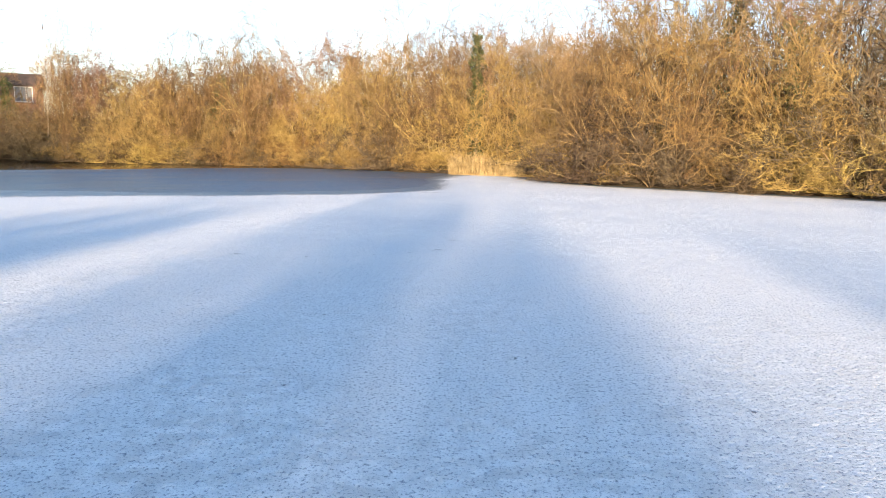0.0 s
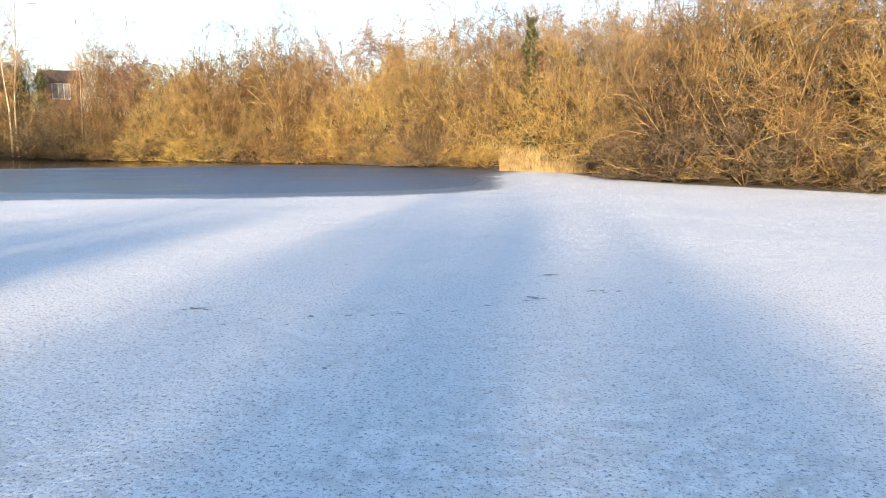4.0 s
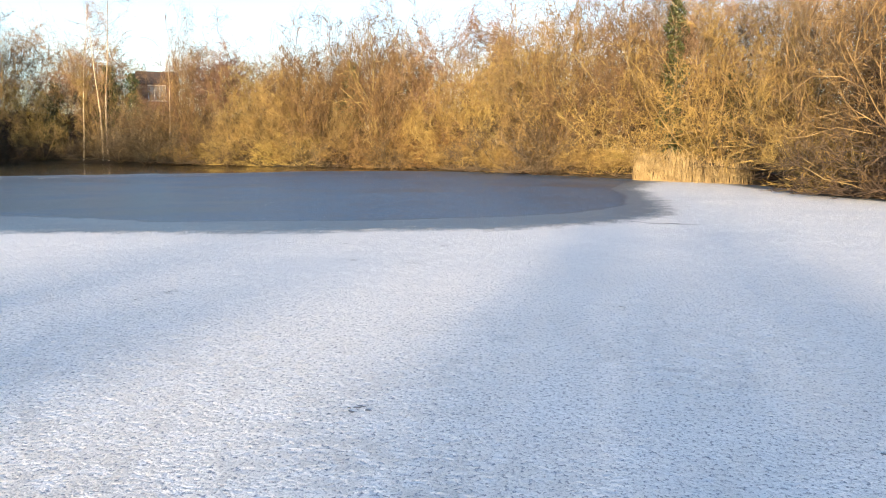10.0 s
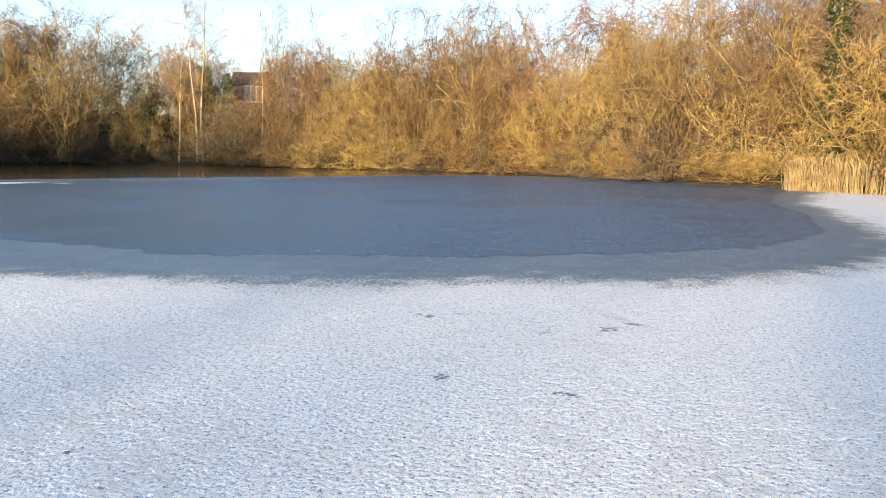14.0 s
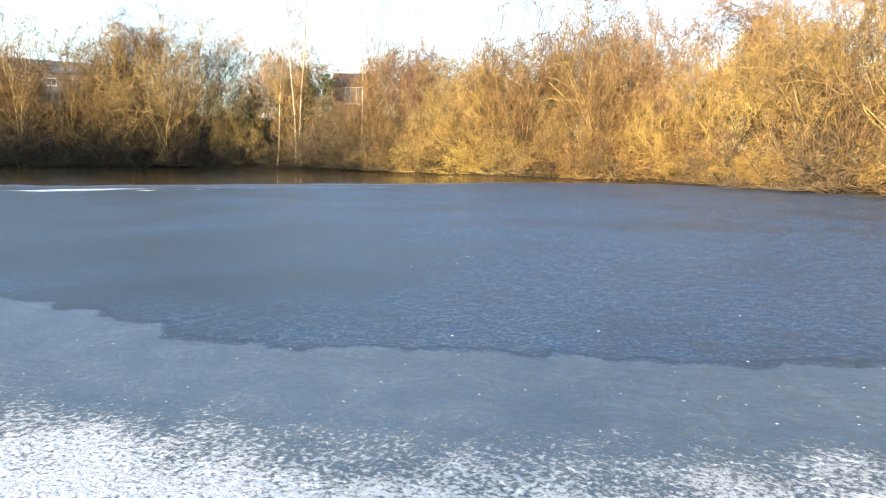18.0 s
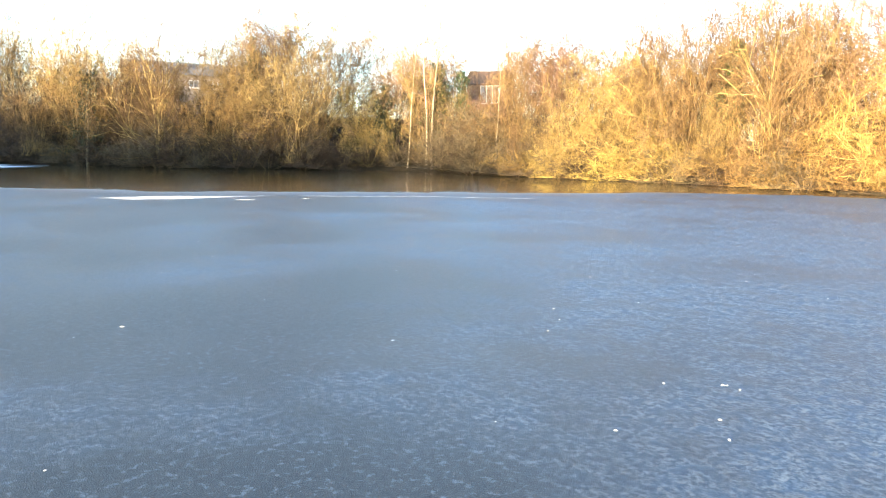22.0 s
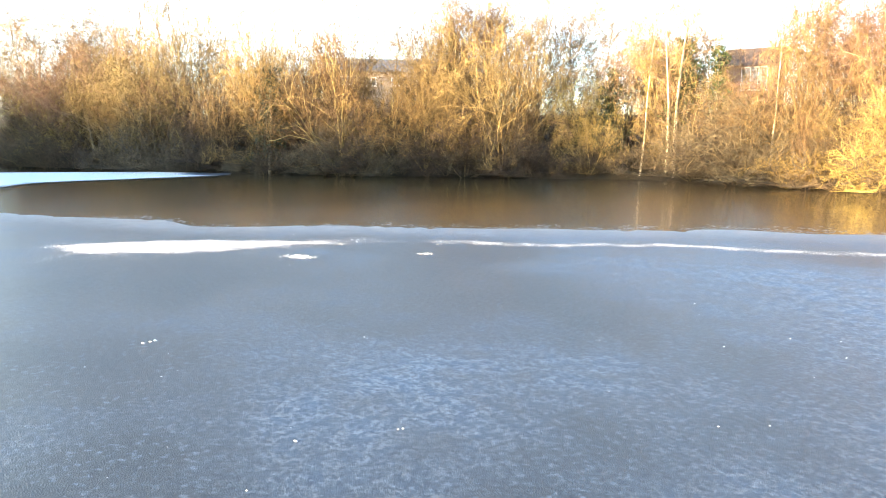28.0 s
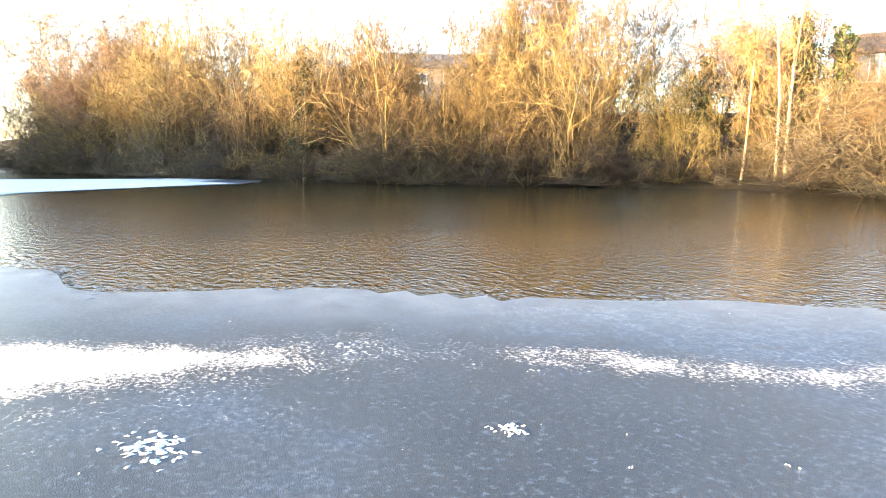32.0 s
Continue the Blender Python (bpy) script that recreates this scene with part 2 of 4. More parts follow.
# ---- mesh helpers ----
def raw_mesh(name, verts, faces, mat, smooth=False):
    """A mesh from arrays of vertices and of faces with the same number of corners."""
    verts, faces = np.asarray(verts, "f4"), np.asarray(faces, "i4")
    me = bpy.data.meshes.new(name)
    me.vertices.add(len(verts))
    me.vertices.foreach_set("co", verts.ravel())
    me.loops.add(faces.size)
    me.loops.foreach_set("vertex_index", faces.ravel())
    me.polygons.add(len(faces))
    me.polygons.foreach_set("loop_start", np.arange(0, faces.size, faces.shape[1], dtype="i4"))
    me.polygons.foreach_set("use_smooth", np.full(len(faces), smooth))
    me.materials.append(mat)
    me.update(calc_edges=True)
    return me


def rings(s, sides):
    """For stem segments (x0 y0 z0 x1 y1 z1 r0 r1): unit rings square to them."""
    d = s[:, 3:6] - s[:, :3]
    d /= np.linalg.norm(d, axis=1, keepdims=True) + 1e-9
    u = np.cross(d, np.where(np.abs(d[:, 2:3]) > 0.9, (1.0, 0, 0), (0, 0, 1.0)))
    u /= np.linalg.norm(u, axis=1, keepdims=True)
    v = np.cross(d, u)
    ang = np.arange(sides) * 2 * np.pi / sides
    return u[:, None] * np.cos(ang)[None, :, None] + v[:, None] * np.sin(ang)[None, :, None]


def tubes(name, segs, mat, sides=3, tips=(), blades=()):
    """Stems: one tapered tube a segment, for each of tips a spike that ends in a point, and blades, whose corners come in threes."""
    s = np.asarray(segs, float)
    ring = rings(s, sides)
    verts = np.concatenate([s[:, None, :3] + ring * s[:, 6][:, None, None], s[:, None, 3:6] + ring * s[:, 7][:, None, None]], 1).reshape(-1, 3)
    k = np.arange(sides)
    n = (k + 1) % sides
    tri = np.concatenate([np.stack([k, n, sides + n], 1), np.stack([k, sides + n, sides + k], 1)])
    faces = (np.arange(len(s))[:, None, None] * 2 * sides + tri[None]).reshape(-1, 3)
    if len(tips):
        t = np.asarray(tips, float)
        ring = rings(t, 3)
        spikes = np.concatenate([t[:, None, :3] + ring * t[:, 6][:, None, None], t[:, None, 3:6]], 1).reshape(-1, 3)
        tri = np.array([(0, 1, 3), (1, 2, 3), (2, 0, 3)])
        faces = np.concatenate([faces, (len(verts) + np.arange(len(t))[:, None, None] * 4 + tri[None]).reshape(-1, 3)])
        verts = np.concatenate([verts, spikes])
    if len(blades):
        faces = np.concatenate([faces, len(verts) + np.arange(len(blades)).reshape(-1, 3)])
        verts = np.concatenate([verts, blades])
    return raw_mesh(name, verts, faces, mat, True)


def leaves(name, centres, size, mat, seed):
    """Folded leaves, two triangles each side of a midrib, at random turns."""
    rng = np.random.default_rng(seed)
    n = len(centres)
    q = rng.normal(size=(n, 3))
    q /= np.linalg.norm(q, axis=1, keepdims=True)
    w = np.cross(q, rng.normal(size=(n, 3)))
    w /= np.linalg.norm(w, axis=1, keepdims=True)
    up = np.cross(q, w)
    s = (size * rng.uniform(0.6, 1.3, n))[:, None]
    c = np.asarray(centres)
    verts = np.stack([c - q * s, c + w * s * 0.7 + up * s * 0.3, c + q * s, c - w * s * 0.7 + up * s * 0.3], 1).reshape(-1, 3)
    i = np.arange(n)[:, None] * 4
    faces = np.concatenate([i + [0, 1, 2], i + [0, 2, 3]])
    return raw_mesh(name, verts, faces, mat)


def part(name, mesh, parent, label=""):
    ob = new(name, mesh)
    ob.parent = parent
    return tagged(ob, label)


# ---- shoreline ----
SHORE = [(30, 38), (21, 46.5), (17, 51), (13.2, 55), (11, 60.5), (9.5, 67.5), (8.5, 75), (1.5, 79.2), (-6, 86.5), (-15.5, 96.5), (-23, 102), (-32, 105),
         (-45, 105), (-52, 105), (-64, 106), (-69, 108), (-73, 108), (-80, 99), (-89, 86), (-103, 76), (-120, 66), (-150, 53), (-185, 42)]
LAKE = SHORE + [(-190, 20), (-150, 2), (-100, -8), (-50, -16), (0, -20), (28, -14), (40, 8)]
GREY = [(-101, 71), (-95, 73), (-83, 57), (-75, 54), (-68, 42), (-45, 33), (-25, 34), (-18.8, 34.5), (-15.7, 35.8), (-13, 36.6), (-10.9, 37.2), (-8.9, 37.9),
        (-6.9, 38.9), (-4.9, 40), (-2.6, 41.6), (-1.2, 43), (0, 45.4), (0.6, 48), (0.8, 56), (0.4, 63), (2, 72), (4, 79), (8, 86), (-10, 110), (-80, 125), (-130, 95)]
FRESH = [(-60, 40), (-40, 36), (-18.7, 39), (-15.2, 38.9), (-14.2, 38.6), (-13.1, 38.8), (-11.1, 39.8), (-8.9, 40.5), (-5.2, 42.7), (-2.5, 45.1), (-0.4, 49.4),
         (0, 56), (-0.6, 63), (0.6, 72), (3, 80), (6, 90), (-10, 112), (-80, 125), (-130, 95)]
OPEN = [(-83, 57), (-75, 54), (-66, 51), (-56, 54), (-51, 57.3), (-46.7, 59.8), (-44.3, 63.7), (-41, 68.5), (-38.5, 72.5), (-34.7, 76.3), (-30, 86),
        (-22, 93), (-12, 93), (-6, 87), (0, 80.5), (6, 90), (-10, 115), (-80, 125), (-115, 85), (-95, 73)]


def inside(poly, x, y):
    """Signed distance to a polygon's edge, above 0 inside."""
    x, y = np.asarray(x, float), np.asarray(y, float)
    best, odd = np.full(x.shape, 1e9), np.zeros(x.shape, bool)
    for (ax, ay), (bx, by) in zip(poly, poly[1:] + poly[:1]):
        dx, dy = bx - ax, by - ay
        s = np.clip(((x - ax) * dx + (y - ay) * dy) / (dx * dx + dy * dy), 0, 1)
        best = np.minimum(best, np.hypot(x - ax - s * dx, y - ay - s * dy))
        if dy:
            odd ^= ((ay > y) != (by > y)) & (x < ax + (y - ay) * dx / dy)
    return np.where(odd, best, -best)


def wobble(x, y, scale, amount):
    return amount * (np.sin(x * scale + 1.3 * np.sin(y * scale * 0.7)) + np.sin(y * scale * 1.3 + 1.7 * np.sin(x * scale * 0.6 + 2))) * 0.5


def ground_height(x, y):
    d = -inside(LAKE, x, y)
    north = np.clip((np.asarray(y) - 30) / 40, 0, 1) * np.clip((-np.asarray(x) - 30) / 40, 0, 1)
    rise = np.clip(d, 0, 30)
    z = np.where(d < 0, np.maximum(d * 0.3, -0.9), 0.75 * (1 - np.exp(-rise / 1.6)) + rise * (0.05 + 0.2 * north))
    return z - 0.12 + wobble(x, y, 0.5, 0.12) * (d > 1)


def grid(xs, ys, height):
    gx, gy = np.meshgrid(xs, ys)
    verts = np.stack([gx, gy, height(gx, gy)], -1).reshape(-1, 3)
    i = np.arange(len(verts)).reshape(gx.shape)
    faces = np.stack([i[:-1, :-1], i[:-1, 1:], i[1:, 1:], i[1:, :-1]], -1).reshape(-1, 4)
    return verts, faces


far = -np.geomspace(2500, 20, 18)
xs = np.concatenate([-215 + far, np.arange(-215, 80, 2.0), 80 - far[::-1]])
ys = np.concatenate([-60 + far, np.arange(-60, 175, 2.0), 175 - far[::-1]])
v, f = grid(xs, ys, ground_height)
tagged(new("ground", raw_mesh("ground", v, f, SOIL, True)), "brown leaf-littered banks rising round the pond", "ground", kind="structure")

v, f = grid(np.arange(-200, 50, 10.0), np.arange(-30, 121, 10.0), lambda x, y: 0 * x - 0.03)
tagged(new("water", raw_mesh("water", v, f, WATER, True)), "brown open pond water with small ripples", "water", kind="structure")

# the ice: half-metre cells, its rim drawn onto the line of the open water
gx, gy = np.meshgrid(np.arange(-110, 45, 0.5), np.arange(-24, 108, 0.5))
rim = lambda x, y: inside(OPEN, x, y) + wobble(x, y, 0.9, 0.5) + wobble(x, y, 1.7, 0.2)
r0 = rim(gx, gy)
hx, hy = (rim(gx + 0.05, gy) - r0) / 0.05, (rim(gx, gy + 0.05) - r0) / 0.05
n2 = hx * hx + hy * hy + 1e-6
near = np.abs(r0) < 0.36
mx, my = np.where(near, gx - r0 * hx / n2, gx), np.where(near, gy - r0 * hy / n2, gy)
i = np.arange(gx.size).reshape(gx.shape)
faces = np.stack([i[:-1, :-1], i[:-1, 1:], i[1:, 1:], i[1:, :-1]], -1).reshape(-1, 4)
rflat = np.where(near, 0, r0).ravel()
lake_in = inside(LAKE, mx, my).ravel()
faces = faces[(rflat[faces].max(1) <= 0.01) & (lake_in[faces].max(1) > -1.5)]
used, flat = np.unique(faces, return_inverse=True)
verts = np.stack([mx, my, 0 * mx], -1).reshape(-1, 3)[used]
ice_mesh = raw_mesh("ice_sheet", verts, flat.reshape(-1, 4), ICE, True)
X, Y = verts[:, 0], verts[:, 1]
snow = 0.05 - inside(GREY, X, Y) + wobble(X, Y, 0.7, 0.25)
strip = [(-44, 57.9), (-43, 59.4), (-42, 61), (-41.3, 62.2), (-41.2, 60.5), (-41.2, 59), (-41.2, 57.5), (-42, 55), (-44.5, 54.5)]
d = inside(strip, X, Y)
snow = np.maximum(snow, np.where(d > 0, d * 2 - 0.1, np.where(X > -42.6, d * 0.4 - 0.05, d * 2 - 0.1)))
for a, b in zip([(-40.2, 63.6), (-38.2, 65.6), (-36.7, 68.4), (-34.2, 70.1)], [(-38.2, 65.6), (-36.7, 68.4), (-34.2, 70.1), (-32.0, 72.2)]):
    ax, ay, dx, dy = *a, b[0] - a[0], b[1] - a[1]
    s = np.clip(((X - ax) * dx + (Y - ay) * dy) / (dx * dx + dy * dy), 0, 1)
    snow = np.maximum(snow, (0.36 - np.hypot(X - ax - s * dx, Y - ay - s * dy)) * 2)
snow = np.minimum(snow, inside(LAKE, X, Y) * 1.5 - np.where(X > 0, 1.6, 0.8))
rime = np.clip(1.0 - np.clip((-X - 14) / 13, 0, 0.75) + np.clip((Y - 56) / 16, 0, 0.7) - np.clip((-X - 31) / 8, 0, 0.4), 0.14, 1.0)
for cx, cy, along_it, across in ((-10, 57, 6.0, 1.5), (-17, 45.7, 2.6, 0.8), (-4, 66, 7.0, 1.6)):
    rime -= 0.55 * np.exp(-(((X - cx) * 0.89 + (Y - cy) * 0.457) / along_it) ** 2 - (((Y - cy) * 0.89 - (X - cx) * 0.457) / across) ** 2)
rime -= 0.4 * np.clip((53 - Y) / 8, 0, 1) * np.clip((-X - 11) / 3, 0, 1) + 0.15 * np.clip((-X - 25) / 4, 0, 1)
rime = np.clip(rime, 0, 1)
pale = np.where(X < -28, np.clip(1.1 + 0.42 * inside(OPEN, X, Y), 0, 1), 0)
for key, value in (("snow", snow), ("band", -inside(FRESH, X, Y)), ("rime", rime), ("pale", pale)):
    at = ice_mesh.attributes.new(key, "FLOAT", "POINT")
    at.data.foreach_set("value", np.asarray(value, "f4"))
tagged(new("ice_sheet", ice_mesh), "frost-covered pond ice with a dark clear area", "ice", kind="structure")


# ---- plants ----
def unit(v):
    return v / (np.linalg.norm(v, axis=-1, keepdims=True) + 1e-9)


def tilted(rng, d, angle):
    """The ways d tilted by angles to random sides."""
    side = unit(np.cross(d, rng.normal(size=d.shape)))
    return unit(d * np.cos(angle)[:, None] + side * np.sin(angle)[:, None])


def grow(rng, base, d, length, r, spec):
    """Stems and, along them, their side stems, level by level: spec has for each level pieces, side stems, where they begin, angle, length, wander and lift.
    Gives for each level an array of segments x0 y0 z0 x1 y1 z1 r0 r1."""
    out = []
    for level, (pieces, kids, start, angle, ratio, wander, lift) in enumerate(spec):
        pts, rad = [base], [r]
        for k in range(pieces):
            bend = rng.normal(0, wander, d.shape)
            bend[:, 2] += lift
            d = unit(d + bend)
            q = pts[-1] + d * (length / pieces)[:, None]
            low = q[:, 2] < 0.15
            q[low, 2] = 0.15
            pts.append(q)
            rad.append(r * (1 - 0.8 * (k + 1) / pieces))
        p, w = np.stack(pts, 1), np.stack(rad, 1)
        out.append(np.concatenate([p[:, :-1], p[:, 1:], w[:, :-1, None], w[:, 1:, None]], 2).reshape(-1, 8))
        if not kids:
            break
        n = len(base)
        f = start + (1 - start) * (np.arange(kids)[None] + rng.random((n, kids))) / kids
        k = np.minimum((f * pieces).astype(int), pieces - 1)
        row = np.arange(n)[:, None]
        a, b = p[row, k], p[row, k + 1]
        base = (a + (b - a) * (f * pieces - k)[..., None]).reshape(-1, 3)
        d = tilted(rng, unit(b - a).reshape(-1, 3), angle * rng.uniform(0.6, 1.35, n * kids))
        length = (length[:, None] * ratio * (1.05 - 0.5 * np.abs(f - 0.5)) * rng.uniform(0.65, 1.3, (n, kids))).ravel()
        r = np.maximum(w[row, k] * (0.42 if level == 0 else 0.5), 0.01).ravel()
    return out


def rounded(p, centre, wide, height, seed):
    """Draws points softly into a lumpy dome: the outline of a crown."""
    up = np.maximum(p[:, 2] - centre, 0) / (height - centre)
    q = np.stack([p[:, 0] / wide, p[:, 1] / wide, up], 1)
    rho = np.linalg.norm(q, axis=1) + 1e-6
    way = q / rho[:, None]
    lump = 1 + 0.08 * np.sin(way[:, 0] * 5.1 + seed) + 0.07 * np.sin(way[:, 1] * 6.3 + seed * 1.7) + 0.05 * np.sin(way[:, 2] * 9 + seed * 0.6)
    x = rho / lump
    k = np.where(x < 0.85, 1, (0.85 + 0.4 * (1 - np.exp(-(x - 0.85) / 0.4))) / x)
    return np.stack([p[:, 0] * k, p[:, 1] * k, np.where(up > 0, centre + (p[:, 2] - centre) * np.sqrt(k), p[:, 2])], 1)


def slivers(tips, width, rng):
    """Last twigs: one narrow pointed triangle each."""
    d = unit(tips[:, 3:6] - tips[:, :3])
    side = unit(np.cross(d, rng.normal(size=d.shape))) * width * 0.5
    return np.stack([tips[:, :3] - side, tips[:, :3] + side, tips[:, 3:6]], 1).reshape(-1, 3)


def plant(name, trunk_mat, twig_mat, seed, stems, spec, wood_levels, label, category, base_r=0.16, spread=0.0, twig=0.016, height=10.0, limb=0.03, foot=0.08, dome=None, kind=""):
    """A bare tree or shrub: trunk (with its limbs) and crown (its twigs), its foot at the origin. dome: height of the crown's middle and half its breadth."""
    rng = np.random.default_rng(seed)
    a = 2 * math.pi * (np.arange(stems) + rng.random(stems) * 0.7) / stems
    tilt = rng.uniform(0.1, 1.0, stems) * spread
    d = np.stack([np.cos(a) * np.sin(tilt), np.sin(a) * np.sin(tilt), np.cos(tilt)], 1)
    base = np.stack([np.cos(a), np.sin(a), 0 * a], 1) * (foot * spread * rng.random(stems))[:, None] - (0, 0, 0.25)
    out = grow(rng, base, d, height * rng.uniform(0.8, 1.02, stems) * (1 - 0.25 * tilt), base_r * rng.uniform(0.7, 1.1, stems), spec)
    k = height / np.percentile(out[-1][:, 5], 95)
    for s in out:
        s[:, :6] *= k
        if dome:
            s[:, :3], s[:, 3:6] = rounded(s[:, :3], *dome, height, seed), rounded(s[:, 3:6], *dome, height, seed)
    if dome:
        k = height / np.percentile(out[-1][:, 5], 98)
        for s in out:
            s[:, :6] *= k
    wood = np.concatenate(out[:wood_levels])
    wood[:, 6:] = np.maximum(wood[:, 6:], limb * 0.6)
    fine = np.concatenate(out[wood_levels:-2]) if wood_levels < len(out) - 2 else None
    spikes, tips = out[-2].copy(), out[-1]
    spikes[:, 6] = np.maximum(spikes[:, 6], twig)
    thing = new(name)
    part("trunk", tubes("trunk", wood, trunk_mat, 4 if stems < 5 else 3), thing)
    if fine is not None:
        fine[:, 6:] = np.maximum(fine[:, 6:], (twig, twig * 0.75))
    crown = tubes("crown", fine if fine is not None else wood[-1:], twig_mat, 3, spikes, slivers(tips, twig * 1.8, rng))
    part("crown", crown, thing)
    return tagged(thing, label, category, group=name.replace("_", " ") + "s on the banks", kind=kind)


#            pieces kids start angle ratio wander lift
SHRUB = [(5, 7, 0.15, 0.75, 0.56, 0.14, 0.0), (4, 6, 0.12, 0.9, 0.46, 0.22, 0.03), (2, 5, 0.12, 0.9, 0.52, 0.26, 0.05), (1, 3, 0.12, 0.8, 0.7, 0.2, 0.05), (1, 0, 0, 0, 0, 0.1, 0)]
LOW = [(4, 7, 0.05, 0.95, 0.55, 0.25, 0.02), (2, 7, 0.1, 0.85, 0.55, 0.3, 0.02), (1, 5, 0.12, 0.75, 0.65, 0.2, 0.02), (1, 0, 0, 0, 0, 0.1, 0)]
CROWN = [(7, 12, 0.2, 1.0, 0.5, 0.08, 0.02), (5, 9, 0.18, 0.9, 0.46, 0.2, 0.04), (2, 7, 0.1, 0.9, 0.52, 0.26, 0.05), (1, 4, 0.15, 0.8, 0.64, 0.2, 0.05), (1, 0, 0, 0, 0, 0.1, 0)]
SLIM = [(12, 26, 0.22, 0.85, 0.19, 0.03, 0.02), (3, 7, 0.15, 0.65, 0.5, 0.15, 0.0), (1, 6, 0.1, 0.6, 0.6, 0.18, -0.04), (1, 0, 0, 0, 0, 0.1, 0)]
VASE = [(8, 10, 0.25, 0.7, 0.4, 0.08, 0.02), (5, 8, 0.15, 0.8, 0.48, 0.2, 0.05), (2, 6, 0.1, 0.8, 0.55, 0.22, 0.08), (1, 4, 0.15, 0.7, 0.64, 0.2, 0.1), (1, 0, 0, 0, 0, 0.1, 0)]
HEDGE = [(4, 7, 0.05, 0.9, 0.42, 0.15, 0.03), (2, 4, 0.1, 0.8, 0.6, 0.2, 0.02), (1, 2, 0.2, 0.6, 0.6, 0.2, 0), (1, 0, 0, 0, 0, 0.2, 0)]
THICK = [(4, 6, 0.06, 0.7, 0.58, 0.15, 0.0), (3, 7, 0.1, 0.9, 0.5, 0.26, 0.03), (1, 6, 0.15, 0.75, 0.75, 0.2, 0.05), (1, 0, 0, 0, 0, 0.1, 0)]
WHIPS = [(4, 3, 0.3, 0.18, 0.6, 0.05, 0.05), (2, 2, 0.2, 0.25, 0.6, 0.06, 0.05), (1, 2, 0.2, 0.25, 0.6, 0.06, 0.05), (1, 0, 0, 0, 0, 0.05, 0)]

KINDS = {
    "willow": [plant("willow_shrub", GOLD_STEM, WILLOW, 11 + k, 9, SHRUB, 2, "bare golden-twigged willow shrub leaning over the pond's edge", "shrub", 0.085, 1.15, 0.014, 9.0, 0.034, 0.08, (2.6, 6.4)) for k in range(4)],
    "hazel": [plant("hazel_shrub", GOLD_STEM, HAZEL, 31 + k, 9, SHRUB, 2, "bare brown hazel thicket standing on the bank", "shrub", 0.075, 1.0, 0.014, 9.0, 0.03, 0.08, (3.2, 5.4)) for k in range(4)],
    "scrub": [plant("scrub_bush", STEM, SCRUB, 51 + k, 10, LOW, 1, "low grey-brown bare scrub bush at the water's edge, toned dark for shade", "shrub", 0.04, 1.3, 0.016, 4.6, 0.03, 0.08, (1.4, 4.0)) for k in range(3)],
    "sallow": [plant("low_willow", STEM, WILLOW, 61 + k, 10, LOW, 1, "low golden willow bush trailing to the water", "shrub", 0.04, 1.3, 0.016, 4.6, 0.03, 0.08, (1.4, 4.0)) for k in range(3)],
    "alder": [plant("alder_tree", TRUNK, ALDER, 71 + k, 2, CROWN, 2, "bare alder tree with a rounded reddish crown", "tree", 0.15, 0.35, 0.016, 15.0, 0.045, 0.08, (8.5, 5.6)) for k in range(3)],
    "ash": [plant("ash_tree", TRUNK, ASH, 91 + k, 4, VASE, 2, "tall bare ash tree with several upright stems", "tree", 0.15, 0.45, 0.016, 17.0, 0.045, 0.08, (9.0, 6.4)) for k in range(3)],
    "birch": [plant("birch_tree", BIRCH, ALDER, 111 + k, 1, SLIM, 1, "slim pale-barked birch tree at the water's edge", "tree", 0.14, 0.06, 0.018, 18.0, 0.06) for k in range(3)],
    "hedge": [plant("bank_shrub", TRUNK, HAZEL, 131 + k, 6, HEDGE, 1, "bare brown shrub on the sunny near bank", "shrub", 0.10, 0.7, 0.09, 9.0) for k in range(2)],
    "thicket": [plant("thicket_shrub", STEM, THICKET, 151 + k, 7, THICK, 1, "dense bare brown thicket further up the bank, darkened for inner shade", "shrub", 0.06, 0.95, 0.024, 9.0, 0.03, 0.08, (3.4, 5.6)) for k in range(3)],
    "osier": [plant("osier_clump", WHIP, WHIP, 171 + k, 44, WHIPS, 1, "clump of upright orange osier whips at the water's edge", "shrub", 0.02, 0.35, 0.016, 4.0, 0.028, 4.5, kind="stuff") for k in range(2)],
}
SIZE = {"willow": 9.0, "hazel": 9.0, "scrub": 4.6, "sallow": 4.6, "alder": 15.0, "ash": 17.0, "birch": 18.0, "hedge": 9.0, "thicket": 9.0, "osier": 4.0}
stand = random.Random(5)
fresh = {k: list(v) for k, v in KINDS.items()}


def foot_z(x, y):
    return float(ground_height(np.array(float(x)), np.array(float(y))))


def plant_at(kind, x, y, top, width=1.0):
    """One plant of a kind with its foot on the ground and its top at a height; the first of each built plant is used itself."""
    if x < -55 and y > 105 and top > 7.0 and width > 0.5 and kind != "birch" and abs((x + 74.5) * 0.837 + (y - 130) * 0.547) < 4.7:
        top = 6.0
    z = foot_z(x, y)
    k = (top - z) / SIZE[kind]
    m = pose(x, y, z, 0, 0, stand.uniform(0, 360)) @ Matrix.Diagonal((k * width, k * width, k, 1))
    if fresh[kind]:
        ob = fresh[kind].pop()
        ob.matrix_basis = m
        return ob
    return copy_thing(stand.choice(KINDS[kind]), m)


